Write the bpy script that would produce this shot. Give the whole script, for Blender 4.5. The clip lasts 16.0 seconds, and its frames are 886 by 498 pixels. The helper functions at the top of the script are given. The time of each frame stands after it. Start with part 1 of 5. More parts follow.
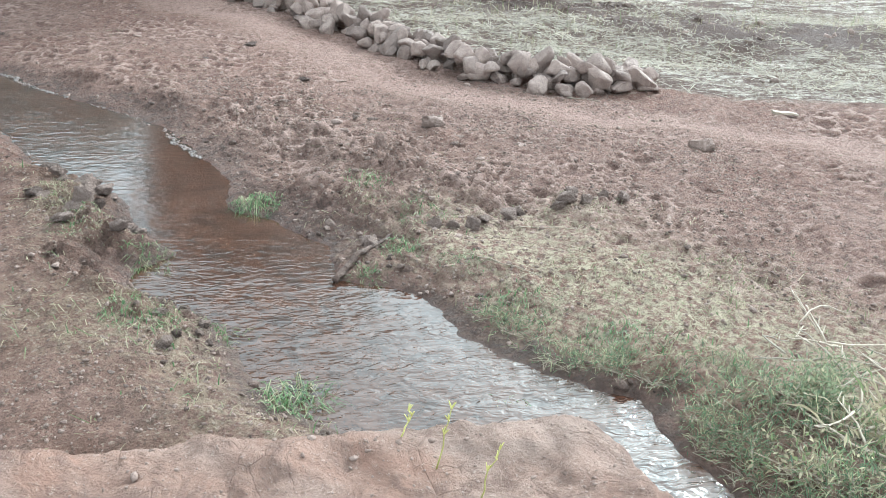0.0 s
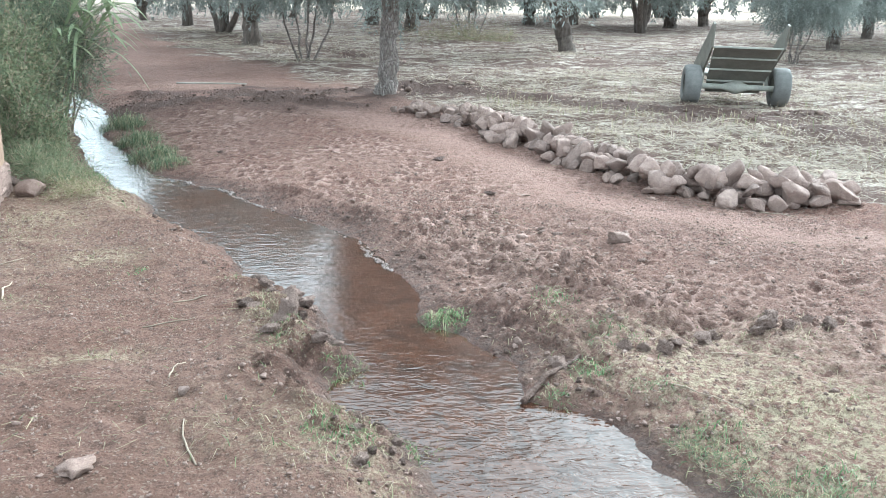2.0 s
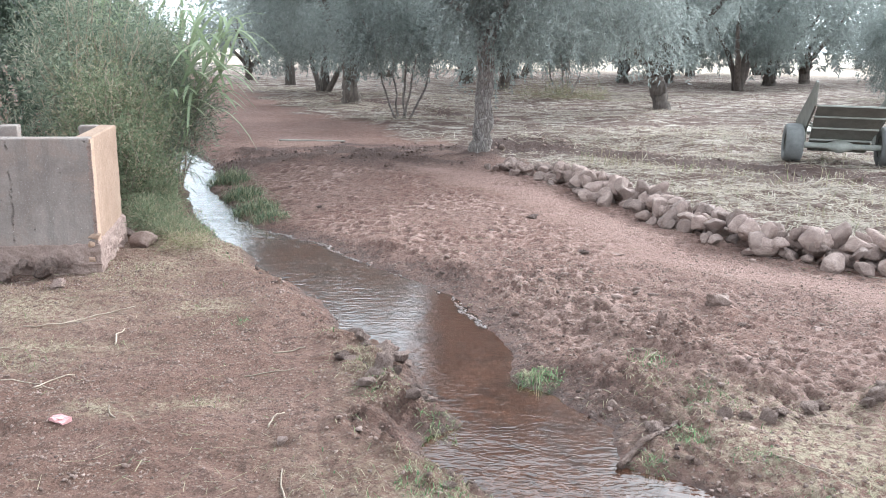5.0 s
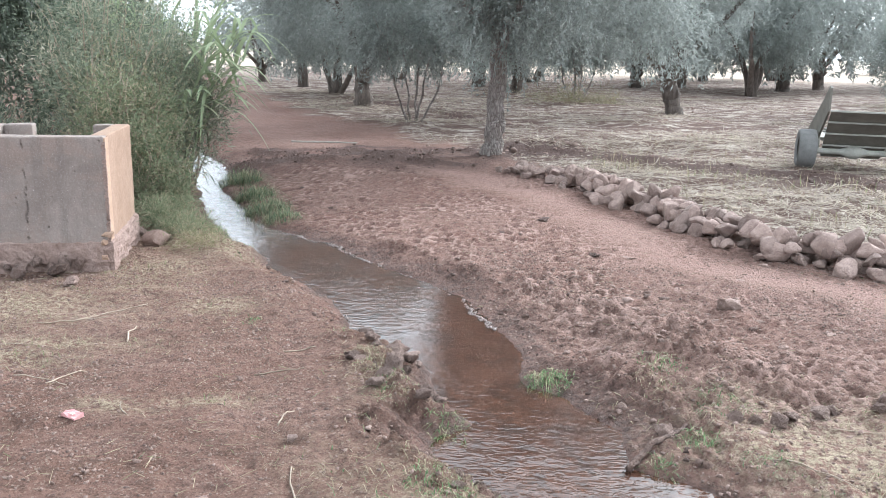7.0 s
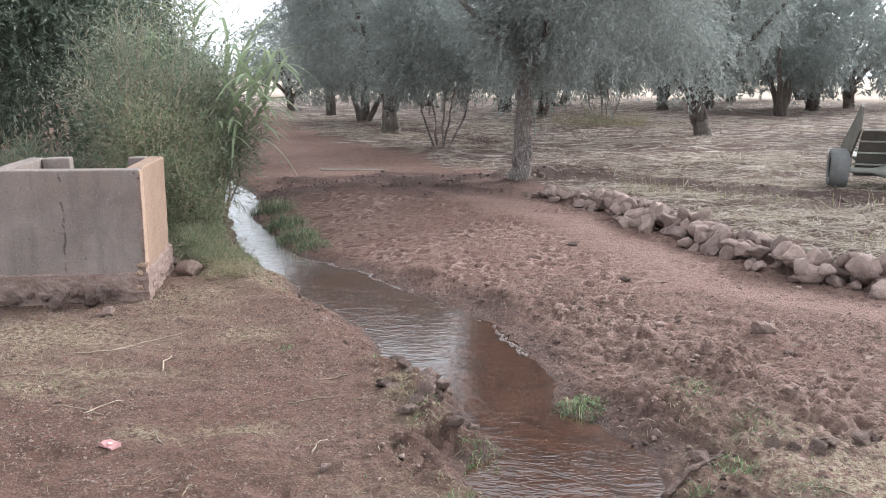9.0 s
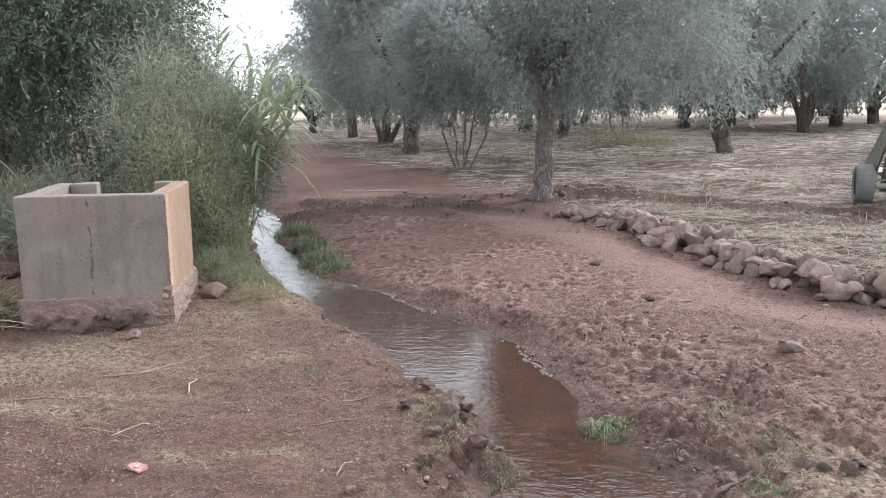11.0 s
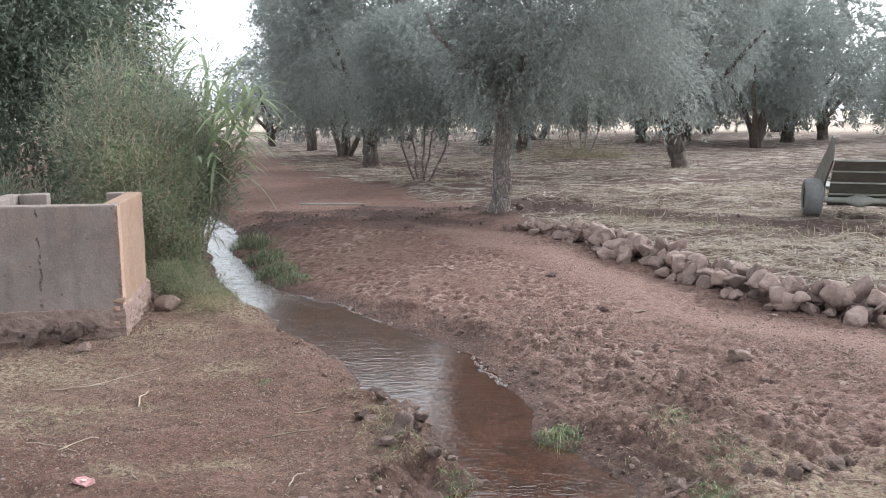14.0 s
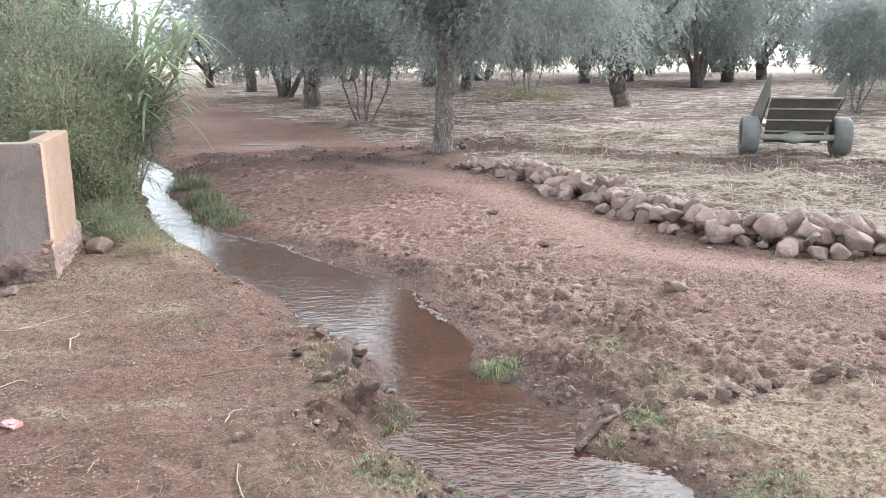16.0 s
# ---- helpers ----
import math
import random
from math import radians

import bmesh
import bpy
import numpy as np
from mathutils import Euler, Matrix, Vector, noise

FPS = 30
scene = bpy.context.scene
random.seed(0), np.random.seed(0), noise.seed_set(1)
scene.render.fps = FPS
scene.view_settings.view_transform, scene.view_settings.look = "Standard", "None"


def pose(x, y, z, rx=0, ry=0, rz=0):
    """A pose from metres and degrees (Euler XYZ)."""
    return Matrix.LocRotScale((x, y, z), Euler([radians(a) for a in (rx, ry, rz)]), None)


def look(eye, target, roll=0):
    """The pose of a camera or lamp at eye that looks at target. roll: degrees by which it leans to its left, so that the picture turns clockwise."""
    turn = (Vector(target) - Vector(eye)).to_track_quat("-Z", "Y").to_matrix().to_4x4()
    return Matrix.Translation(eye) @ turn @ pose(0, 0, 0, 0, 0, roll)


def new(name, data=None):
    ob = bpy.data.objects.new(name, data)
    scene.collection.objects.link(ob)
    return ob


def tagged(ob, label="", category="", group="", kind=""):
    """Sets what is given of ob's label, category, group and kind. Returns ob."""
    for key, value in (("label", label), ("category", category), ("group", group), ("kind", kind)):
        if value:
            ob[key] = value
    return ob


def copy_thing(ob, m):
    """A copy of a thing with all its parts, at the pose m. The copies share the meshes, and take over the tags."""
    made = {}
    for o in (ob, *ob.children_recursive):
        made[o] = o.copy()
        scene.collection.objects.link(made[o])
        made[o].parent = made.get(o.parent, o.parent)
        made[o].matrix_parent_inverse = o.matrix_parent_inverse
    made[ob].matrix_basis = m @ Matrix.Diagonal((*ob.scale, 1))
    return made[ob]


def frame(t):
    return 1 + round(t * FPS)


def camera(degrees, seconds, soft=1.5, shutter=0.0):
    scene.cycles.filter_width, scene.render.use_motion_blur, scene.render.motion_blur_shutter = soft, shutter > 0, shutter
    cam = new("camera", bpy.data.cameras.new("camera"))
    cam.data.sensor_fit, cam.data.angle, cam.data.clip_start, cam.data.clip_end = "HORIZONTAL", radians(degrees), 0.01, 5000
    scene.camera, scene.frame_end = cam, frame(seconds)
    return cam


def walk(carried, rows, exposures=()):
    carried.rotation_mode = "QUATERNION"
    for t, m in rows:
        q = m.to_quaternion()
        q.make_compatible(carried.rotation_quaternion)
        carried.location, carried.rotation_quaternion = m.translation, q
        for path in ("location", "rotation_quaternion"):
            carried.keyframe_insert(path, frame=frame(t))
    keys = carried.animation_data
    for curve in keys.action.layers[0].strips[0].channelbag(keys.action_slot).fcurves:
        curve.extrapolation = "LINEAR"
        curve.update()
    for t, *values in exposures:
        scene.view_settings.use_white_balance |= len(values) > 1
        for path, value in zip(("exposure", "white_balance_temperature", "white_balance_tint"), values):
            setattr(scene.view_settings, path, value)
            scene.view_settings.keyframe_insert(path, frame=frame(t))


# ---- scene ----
cam = camera(56.4, 16.0, 0.8)
PATH = [
    (0, (0.098, 0.01, 1.591), (0.7, 1.737, 0.782), 4.7),
    (0.5, (0.066, 0.04, 1.62), (0.56, 1.815, 0.843), 3.3),
    (1, (0.048, 0.057, 1.629), (0.416, 1.893, 0.925), 1.9),
    (1.5, (0.025, 0.054, 1.657), (0.319, 1.92, 1.0), 0.9),
    (2, (0.004, 0.053, 1.669), (0.214, 1.949, 1.069), 1.7),
    (2.5, (-0.008, 0.046, 1.684), (0.12, 1.964, 1.129), 1.4),
    (3, (-0.023, 0.027, 1.695), (0.047, 1.957, 1.174), 1.8),
    (3.5, (-0.03, 0.032, 1.689), (0.006, 1.967, 1.186), 1.9),
    (4, (-0.029, 0.028, 1.691), (-0.013, 1.967, 1.197), 1.2),
    (4.5, (-0.033, 0.026, 1.693), (-0.029, 1.967, 1.21), 1.1),
    (7, (-0.036, 0.014, 1.681), (-0.067, 1.958, 1.211), 1.6),
    (7.5, (-0.039, 0.008, 1.684), (-0.075, 1.953, 1.219), 1.6),
    (8, (-0.046, 0.016, 1.683), (-0.099, 1.963, 1.227), 1.3),
    (8.5, (-0.044, 0.011, 1.688), (-0.122, 1.961, 1.251), 0.9),
    (9, (-0.046, -0.002, 1.698), (-0.147, 1.953, 1.285), 0.4),
    (11.5, (-0.049, -0.012, 1.705), (-0.211, 1.95, 1.351), -0.3),
    (12, (-0.049, -0.011, 1.701), (-0.217, 1.953, 1.362), -0.2),
    (12.5, (-0.041, -0.017, 1.706), (-0.208, 1.949, 1.382), -0.7),
    (13, (-0.031, -0.014, 1.7), (-0.175, 1.955, 1.382), -0.7),
    (13.5, (-0.02, -0.017, 1.695), (-0.121, 1.954, 1.373), -0.5),
    (14, (-0.012, -0.031, 1.688), (-0.072, 1.941, 1.356), -0.0),
    (14.5, (0.011, -0.027, 1.676), (0.006, 1.942, 1.327), 0.8),
    (15, (0.029, -0.025, 1.662), (0.063, 1.938, 1.284), -0.8),
    (15.5, (0.023, -0.013, 1.647), (0.068, 1.941, 1.224), 0.5),
    (16, (0.039, 0.003, 1.629), (0.108, 1.947, 1.163), 0.0),
]
EXPOSURES = [(0.0, 1.93, 5450, -6), (2.0, 2.08, 5450, -4), (3.0, 2.06, 5500, -1), (3.6, 1.99, 5550, 2), (4.5, 1.98, 5600, 3), (7.5, 1.87, 5780, 6), (9.0, 1.5, 5930, 8), (12.5, 1.44, 5900, 8), (15.0, 1.36, 5980, 7), (15.5, 1.49, 5980, 7), (16.0, 1.92, 5850, 5)]
walk(cam, [(t, look(eye, target, roll)) for t, eye, target, roll in PATH], EXPOSURES)


# light: hazy low sun ahead to the right, under a pale sky
SUN_ELEV, SUN_AZ = 29.0, 47.0          # degrees; azimuth clockwise from +y
world = bpy.data.worlds.new("hazy_sky")
scene.world = world
world.use_nodes = True
wt = world.node_tree
sky = wt.nodes.new("ShaderNodeTexSky")
sky.sky_type, sky.sun_disc = "NISHITA", False
sky.sun_elevation, sky.sun_rotation = radians(SUN_ELEV), radians(SUN_AZ)
sky.air_density, sky.dust_density, sky.ozone_density = 1.0, 7.0, 1.0
soften = wt.nodes.new("ShaderNodeHueSaturation")
soften.inputs["Saturation"].default_value = 0.3
wt.links.new(sky.outputs[0], soften.inputs["Color"])
haze = wt.nodes.new("ShaderNodeMix")
haze.data_type, haze.inputs[0].default_value, haze.inputs[7].default_value = "RGBA", 0.76, (5.3, 5.4, 5.45, 1)
wt.links.new(soften.outputs[0], haze.inputs[6])
wt.links.new(haze.outputs[2], wt.nodes["Background"].inputs["Color"])
wt.nodes["Background"].inputs["Strength"].default_value = 0.15
sun = new("sun", bpy.data.lights.new("sun", "SUN"))
sun.data.energy, sun.data.angle, sun.data.color = 1.5, radians(10), (1.0, 0.97, 0.93)
sun.matrix_world = look((0, 0, 0), (-math.sin(radians(SUN_AZ)) * math.cos(radians(SUN_ELEV)),
                                    -math.cos(radians(SUN_AZ)) * math.cos(radians(SUN_ELEV)), -math.sin(radians(SUN_ELEV))))


# ---- noise in plan ----
def lattice(ix, iy, seed):
    h = (ix.astype(np.int64) * 374761393 + iy.astype(np.int64) * 668265263 + seed * 974711) & 0x7FFFFFFF
    h = ((h ^ (h >> 13)) * 1274126177) & 0x7FFFFFFF
    return ((h ^ (h >> 16)) & 0xFFFF) / 65535.0


def value_noise(x, y, size, seed=0):
    """Smooth noise between -1 and 1 with features of that size in metres."""
    x, y = np.asarray(x, float) / size, np.asarray(y, float) / size
    ix, iy = np.floor(x), np.floor(y)
    fx, fy = x - ix, y - iy
    fx, fy = fx * fx * (3 - 2 * fx), fy * fy * (3 - 2 * fy)
    a, b = lattice(ix, iy, seed), lattice(ix + 1, iy, seed)
    c, d = lattice(ix, iy + 1, seed), lattice(ix + 1, iy + 1, seed)
    return 2 * ((a + (b - a) * fx) * (1 - fy) + (c + (d - c) * fx) * fy) - 1


def fractal(x, y, size, octaves=4, seed=0, gain=0.5):
    total = 0.0
    for n in range(octaves):
        a = 0.6 * n
        total = total + gain**n * value_noise(x * math.cos(a) - y * math.sin(a), x * math.sin(a) + y * math.cos(a), size / 2.1**n, seed + n)
    return total


def clod_field(x, y, size, seed):
    """Broken ground: a random height for each lump, with clefts between the lumps."""
    wx = x + 0.35 * size * value_noise(x, y, size * 0.8, seed + 1) + 0.12 * size * value_noise(x, y, size * 0.3, seed + 3)
    wy = y + 0.35 * size * value_noise(x, y, size * 0.8, seed + 2) + 0.12 * size * value_noise(x, y, size * 0.3, seed + 4)
    px, py = wx / size, wy / size
    ix, iy = np.floor(px), np.floor(py)
    first, second, tall = np.full(px.shape, 9.0), np.full(px.shape, 9.0), np.zeros(px.shape)
    for dx in (-1, 0, 1):
        for dy in (-1, 0, 1):
            cx, cy = ix + dx, iy + dy
            d = np.hypot(cx + lattice(cx, cy, seed) - px, cy + lattice(cx, cy, seed + 7) - py)
            nearer = d < first
            second = np.where(nearer, first, np.minimum(second, d))
            tall = np.where(nearer, lattice(cx, cy, seed + 13), tall)
            first = np.where(nearer, d, first)
    return (0.25 + tall) * ramp(second - first, 0.0, 0.35) * (1 - 0.5 * first)


def hoof_field(x, y, size, seed, share=0.6):
    """Trodden ground: shallow prints with a raised rim, scattered at random."""
    px, py = x / size, y / size
    ix, iy = np.floor(px), np.floor(py)
    total = np.zeros(px.shape)
    for dx in (-1, 0, 1):
        for dy in (-1, 0, 1):
            cx, cy = ix + dx, iy + dy
            ax, ay = cx + lattice(cx, cy, seed) - px, cy + lattice(cx, cy, seed + 7) - py
            turn = 6.3 * lattice(cx, cy, seed + 3)
            u, v = ax * np.cos(turn) + ay * np.sin(turn), ay * np.cos(turn) - ax * np.sin(turn)
            d = np.hypot(u, 1.5 * v) / (0.3 + 0.3 * lattice(cx, cy, seed + 5))
            here = lattice(cx, cy, seed + 11) < share
            total = total + here * (-1.0 * (1 - ramp(d, 0.55, 0.95)) + 0.55 * np.exp(-((d - 1.15) / 0.22) ** 2))
    return total


def ramp(v, low, high):
    t = np.clip((np.asarray(v, float) - low) / (high - np.asarray(low, float)), 0, 1)
    return t * t * (3 - 2 * t)


# ---- the plan: a ditch from far left to near right, a dirt track and a row of stones beyond it ----
WATER = -0.11
LEFT_EDGE = [(-40, 4.23), (-2.89, 1.44), (0, 1.37), (1.64, 1.2), (1.97, 0.82), (2.21, 0.58), (2.36, 0.4), (2.56, 0.29), (2.75, 0.26), (3.0, 0.21), (3.13, 0.13), (3.22, 0.03), (3.31, -0.08),
             (3.47, -0.17), (3.62, -0.13), (3.72, 0.02), (3.78, 0.06), (3.86, -0.02), (3.94, -0.1), (4.14, -0.17), (4.42, -0.21), (4.63, -0.33), (4.9, -0.62), (5.16, -0.73), (5.39, -0.81), (5.77, -1.0),
             (6.11, -1.3), (6.5, -1.55), (6.85, -1.68), (7.12, -1.92), (7.64, -2.22), (8.04, -2.44), (8.65, -2.74), (10.15, -3.3), (11.54, -3.85), (12.51, -4.33), (17.32, -7.31), (60, -30)]
RIGHT_EDGE = [(-40, 5), (-2.89, 2.02), (0, 1.83), (1.69, 1.75), (2.04, 1.69), (2.21, 1.7), (2.32, 1.52), (2.44, 1.39), (2.7, 1.22), (2.78, 1.15), (2.96, 1.14), (3.13, 1.11), (3.22, 1.04), (3.28, 0.95),
              (3.35, 0.82), (3.42, 0.77), (3.53, 0.8), (3.73, 0.79), (3.83, 0.75), (3.96, 0.64), (4.14, 0.55), (4.25, 0.42), (4.4, 0.37), (4.66, 0.39), (4.9, 0.35), (5.11, 0.3), (5.33, 0.2), (5.64, 0.08),
              (5.91, 0.02), (6.27, -0.19), (6.5, -0.43), (6.8, -0.69), (7.01, -0.87), (7.41, -1.14), (7.55, -1.32), (7.78, -1.56), (8.04, -1.94), (8.7, -2.24), (10.2, -2.95), (11.54, -3.27), (12.51, -3.66), (17.32, -6.35), (60, -27.42)]


def left_edge(y):
    return np.interp(y, *zip(*LEFT_EDGE))


def right_edge(y):
    return np.interp(y, *zip(*RIGHT_EDGE))


WALL_X = [0.75, 1.45, 1.95, 2.35, 2.62, 3.0, 3.6, 4.35]
WALL_Y = [11.9, 10.9, 9.3, 8.4, 7.4, 6.78, 6.65, 6.8]
RIDGE_Y = [27.0, 26.5, 25.3, 20.5, 17.5]
LEDGE_X, LEDGE_Y, LEDGE_Z = 1.36, 2.0, 0.12


def ditch(x, y):
    """Distance outside the water's left and right edge (negative: over the water)."""
    wig = 0.03 * fractal(x, y, 0.3, 4, 11, 0.65)
    left = (left_edge(y) - x) * 0.86 + wig
    right = (x - right_edge(y)) * 0.86 + 0.035 * fractal(x, y, 0.3, 4, 21, 0.65)
    return left, right


def zones(x, y):
    left, right = ditch(x, y)
    off = np.maximum(left, right)
    n = fractal(x, y, 0.8, 4, 5)
    # field beyond the stones and along the far side of the track
    edge = np.interp(y, [-50, 5.0, 6.4, 7.4, 9.3, 11.9, 13.4, 17, 20, 26, 40, 90], [40, 9.0, 4.6, 3.0, 2.3, 1.2, 0.4, -1.4, -3.2, -6.0, -11, -40])
    field = ramp(x - edge + 0.5 * n, -0.2, 0.7)
    far = ramp(y, 56, 75)
    berm = np.exp(-((y - np.interp(x, [-4, -2.8, -2.3, -1.8, -0.8, 0.2, 0.9, 1.7, 2.6, 3.3, 4.0, 5.0, 5.8, 8], [12.2, 12.4, 12.7, 13.5, 13.1, 13.1, 14.5, 15.2, 14.3, 13.3, 12.5, 11.7, 10.8, 9.8]) + 0.3 * value_noise(x, y, 0.9, 15)) / 0.95) ** 2) * ramp(x, -4.4, -3.4) * (1 - ramp(x, 8, 12))
    berm = np.maximum(berm, np.exp(-((y - np.interp(x, [-5, -3, -1.5, 0.4, 2], RIDGE_Y) + 0.5 * value_noise(x, y, 1.1, 16)) / 0.8) ** 2) * ramp(x, -3.8, -3.0) * (1 - ramp(x, 0.6, 1.6)))
    berm = np.clip(1.8 * berm, 0, 1) * (0.4 + 0.6 * ramp(fractal(x, y, 0.6, 4, 33), -0.45, 0.2))
    dust = np.exp(-((x - np.interp(y, [-5, 4.5, 5.8, 6.6, 8.4, 10.9, 13.0, 16, 20, 30], [9, 5.2, 3.2, 2.0, 1.5, 0.4, -1.4, -3.4, -5.2, -9.0]) + 0.25 * n) / np.where(y < 12, 0.55, 1.0)) ** 2) * (1 - 0.5 * ramp(y, 11, 13))
    wet = np.clip(1 - ramp(off + 0.08 * n, -0.02, 0.15), 0, 1)
    wet = np.maximum(wet, 0.75 * (1 - ramp(right + 0.12 * n, 0.1, 0.42)) * (right > left) * ramp(y, 3.2, 3.8) * (1 - ramp(y, 7.5, 9)))
    wet = np.maximum(wet, 0.6 * berm * ramp(n, -0.7, 0.2))
    wet = np.maximum(wet, 0.55 * np.exp(-((left - 0.1) / 0.14) ** 2) * ramp(y, 2.7, 3.3) * (1 - ramp(y, 4.2, 4.7)) * ramp(n, -0.5, 0.3))
    churned = np.exp(-((right - 0.65) / np.where(right > 0.65, 0.72, 0.5)) ** 2) * ramp(y, 2.2, 3.2) * (1 - ramp(y, 5.2, 7.0))
    grassy = np.clip(np.exp(-((right - 0.75 - 0.12 * n) / 0.55) ** 2) * (1 - ramp(y - 0.25 * n, 3.6, 4.3)) * ramp(y, 1.0, 1.8) + 0.5 * np.exp(-((left - 0.25 - 0.25 * n) / 0.3) ** 2) * (1 - ramp(y, 2.6, 3.6)), 0, 1)
    for px, py, wx, wy, k in ((-3.1, 5.05, 0.9, 0.42, 0.95), (-2.7, 4.16, 0.6, 0.12, 1.0), (-2.3, 4.4, 0.55, 0.1, 0.8), (-3.0, 4.6, 0.5, 0.1, 0.8), (-1.57, 3.6, 0.18, 0.09, 1.0), (-1.2, 3.68, 0.15, 0.08, 0.8), (-1.62, 5.2, 0.28, 0.17, 0.8), (-2.2, 5.5, 0.3, 0.15, 0.6), (-0.45, 4.1, 0.16, 0.4, 0.4), (-2.3, 6.1, 0.5, 0.5, 0.6)):
        grassy = np.maximum(grassy, k * np.exp(-(((x - px + 0.15 * n) / wx) ** 2 + ((y - py + 0.05 * n) / wy) ** 2)))
    grassy = np.maximum(grassy, 1.0 * np.exp(-((left - 0.35) / 0.45) ** 2) * ramp(y, 5.8, 7.0) * (1 - ramp(y, 12, 14)))
    churned = churned * (1 - 0.75 * grassy)
    return dict(off=off, left=left, right=right, field=field, far=far, berm=berm, wet=wet, churned=churned, grassy=grassy, dust=dust)


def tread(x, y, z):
    """Hoof prints pressed into the earth between ditch and track: hollows below zero, rims above; drives relief and
    painted shading.
    """
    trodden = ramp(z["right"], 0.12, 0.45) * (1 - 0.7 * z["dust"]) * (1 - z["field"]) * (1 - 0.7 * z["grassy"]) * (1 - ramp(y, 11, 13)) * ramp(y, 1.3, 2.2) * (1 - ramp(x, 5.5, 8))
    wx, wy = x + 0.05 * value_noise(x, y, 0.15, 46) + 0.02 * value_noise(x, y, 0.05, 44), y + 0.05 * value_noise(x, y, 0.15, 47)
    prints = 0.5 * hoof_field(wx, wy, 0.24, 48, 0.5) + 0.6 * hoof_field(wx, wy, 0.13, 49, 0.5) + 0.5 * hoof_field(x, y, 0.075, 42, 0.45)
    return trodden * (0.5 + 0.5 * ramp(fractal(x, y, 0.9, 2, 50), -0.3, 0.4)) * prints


def ground_z(x, y):
    x, y = np.asarray(x, float), np.asarray(y, float)
    z = zones(x, y)
    near = np.exp(-np.clip(np.hypot(x, y - 5) - 8, 0, None) / 10)
    bare = (1 - 0.4 * z["field"]) * (1 - 0.6 * z["dust"])
    rough = 0.016 * fractal(x, y, 0.55, 2, 31) + (0.013 * fractal(x, y, 0.17, 4, 41, 0.6) + 0.012 * ramp(fractal(x * 0.6, y, 0.22, 3, 43), 0.1, 0.9)) * near * bare
    rough = rough + 0.004 * fractal(x, y, 0.07, 2, 45) * near * bare
    rough = rough + 0.025 * tread(x, y, z)
    rough = rough + 0.006 * (z["left"] > 0.2) * near * hoof_field(x, y, 0.3, 63, 0.35)
    heaped = ramp(fractal(x, y, 0.7, 3, 55), -0.25, 0.45)
    rough = rough + z["churned"] * ((0.25 + 0.75 * heaped) * (0.055 * clod_field(x, y, 0.2, 51) + 0.04 * clod_field(x, y, 0.085, 57) + 0.02 * clod_field(x, y, 0.045, 58)) + 0.03 * fractal(x, y, 0.45, 3, 53) - 0.03)
    rough = rough + ramp(z["off"], 0.0, 0.1) * (1 - ramp(z["off"], np.where(z["right"] > z["left"], 0.25, 0.15), np.where(z["right"] > z["left"], 0.55, 0.42))) * (np.where(z["right"] > z["left"], 0.6, 0.35 + 0.65 * ramp(y, 2.6, 3.2) * (1 - ramp(y, 4.3, 4.8))) * (0.085 * clod_field(x, y, 0.12, 61) + 0.03 * clod_field(x, y, 0.06, 67)) - 0.03)
    lump = z["field"] * (1 - z["far"]) * (0.07 * fractal(x * 0.5, y, 0.9, 3, 71, 0.5) + 0.06 * np.sin(y * 1.15 + 0.25 * x + 1.4 * value_noise(x, y, 5, 3)))
    up = 0.03 * np.exp(-((z["left"] - 0.3) / 0.2) ** 2) 
    flat = 0.015 * fractal(x, y, 2.6, 2, 81) + rough + lump * near**0.3 + up + z["berm"] * np.where(x > 1.5, 0.6, 1.0) * (0.01 + 0.05 * clod_field(x, y, 0.4, 91) + 0.035 * np.abs(fractal(x, y, 0.5, 3, 93)))
    slope = np.where(z["right"] > z["left"], 0.34 + 0.4 * ramp(y, 4.0, 6.0), 0.26) * (1 + 0.5 * fractal(x, y, 0.7, 3, 97))
    bank = WATER - 0.02 + (flat - WATER + 0.02) * np.clip((z["off"] + 0.04) / (slope + 0.04), 0, 1) ** 0.7
    bed = WATER - 0.02 - 0.1 * ramp(-z["off"], 0.04, 0.3)
    return np.where(z["off"] > -0.04, bank, bed)


def gz(x, y):
    return float(ground_z(np.array([x]), np.array([y]))[0])


# ---- building helpers ----
def mesh_from(name, verts, faces, material=None, smooth=False):
    me = bpy.data.meshes.new(name)
    verts = np.asarray(verts, np.float32)
    if isinstance(faces, np.ndarray):
        me.vertices.add(len(verts))
        me.vertices.foreach_set("co", verts.ravel())
        m, k = faces.shape
        me.loops.add(m * k)
        me.loops.foreach_set("vertex_index", faces.astype(np.int32).ravel())
        me.polygons.add(m)
        me.polygons.foreach_set("loop_start", np.arange(0, m * k, k, dtype=np.int32))
        me.update(calc_edges=True)
    else:
        me.from_pydata([tuple(v) for v in verts.tolist()], [], faces)
    if smooth:
        me.polygons.foreach_set("use_smooth", np.ones(len(me.polygons), bool))
    if material:
        me.materials.append(material)
    me.update()
    return me


def part(name, me, material, parent, label=""):
    """One mesh, from a bmesh or mesh data, as an object under a thing or a part."""
    if isinstance(me, bmesh.types.BMesh):
        data = bpy.data.meshes.new(name)
        me.to_mesh(data)
        me.free()
        me = data
    if material and not me.materials:
        me.materials.append(material)
    ob = new(name, me)
    ob.parent = parent
    return tagged(ob, label) if label else ob


def thing(name, label, category, at=(0, 0, 0), turn=0.0, group="", kind="", data=None):
    ob = new(name, data)
    ob.matrix_basis = pose(*at, 0, 0, turn)
    return tagged(ob, label, category, group, kind)


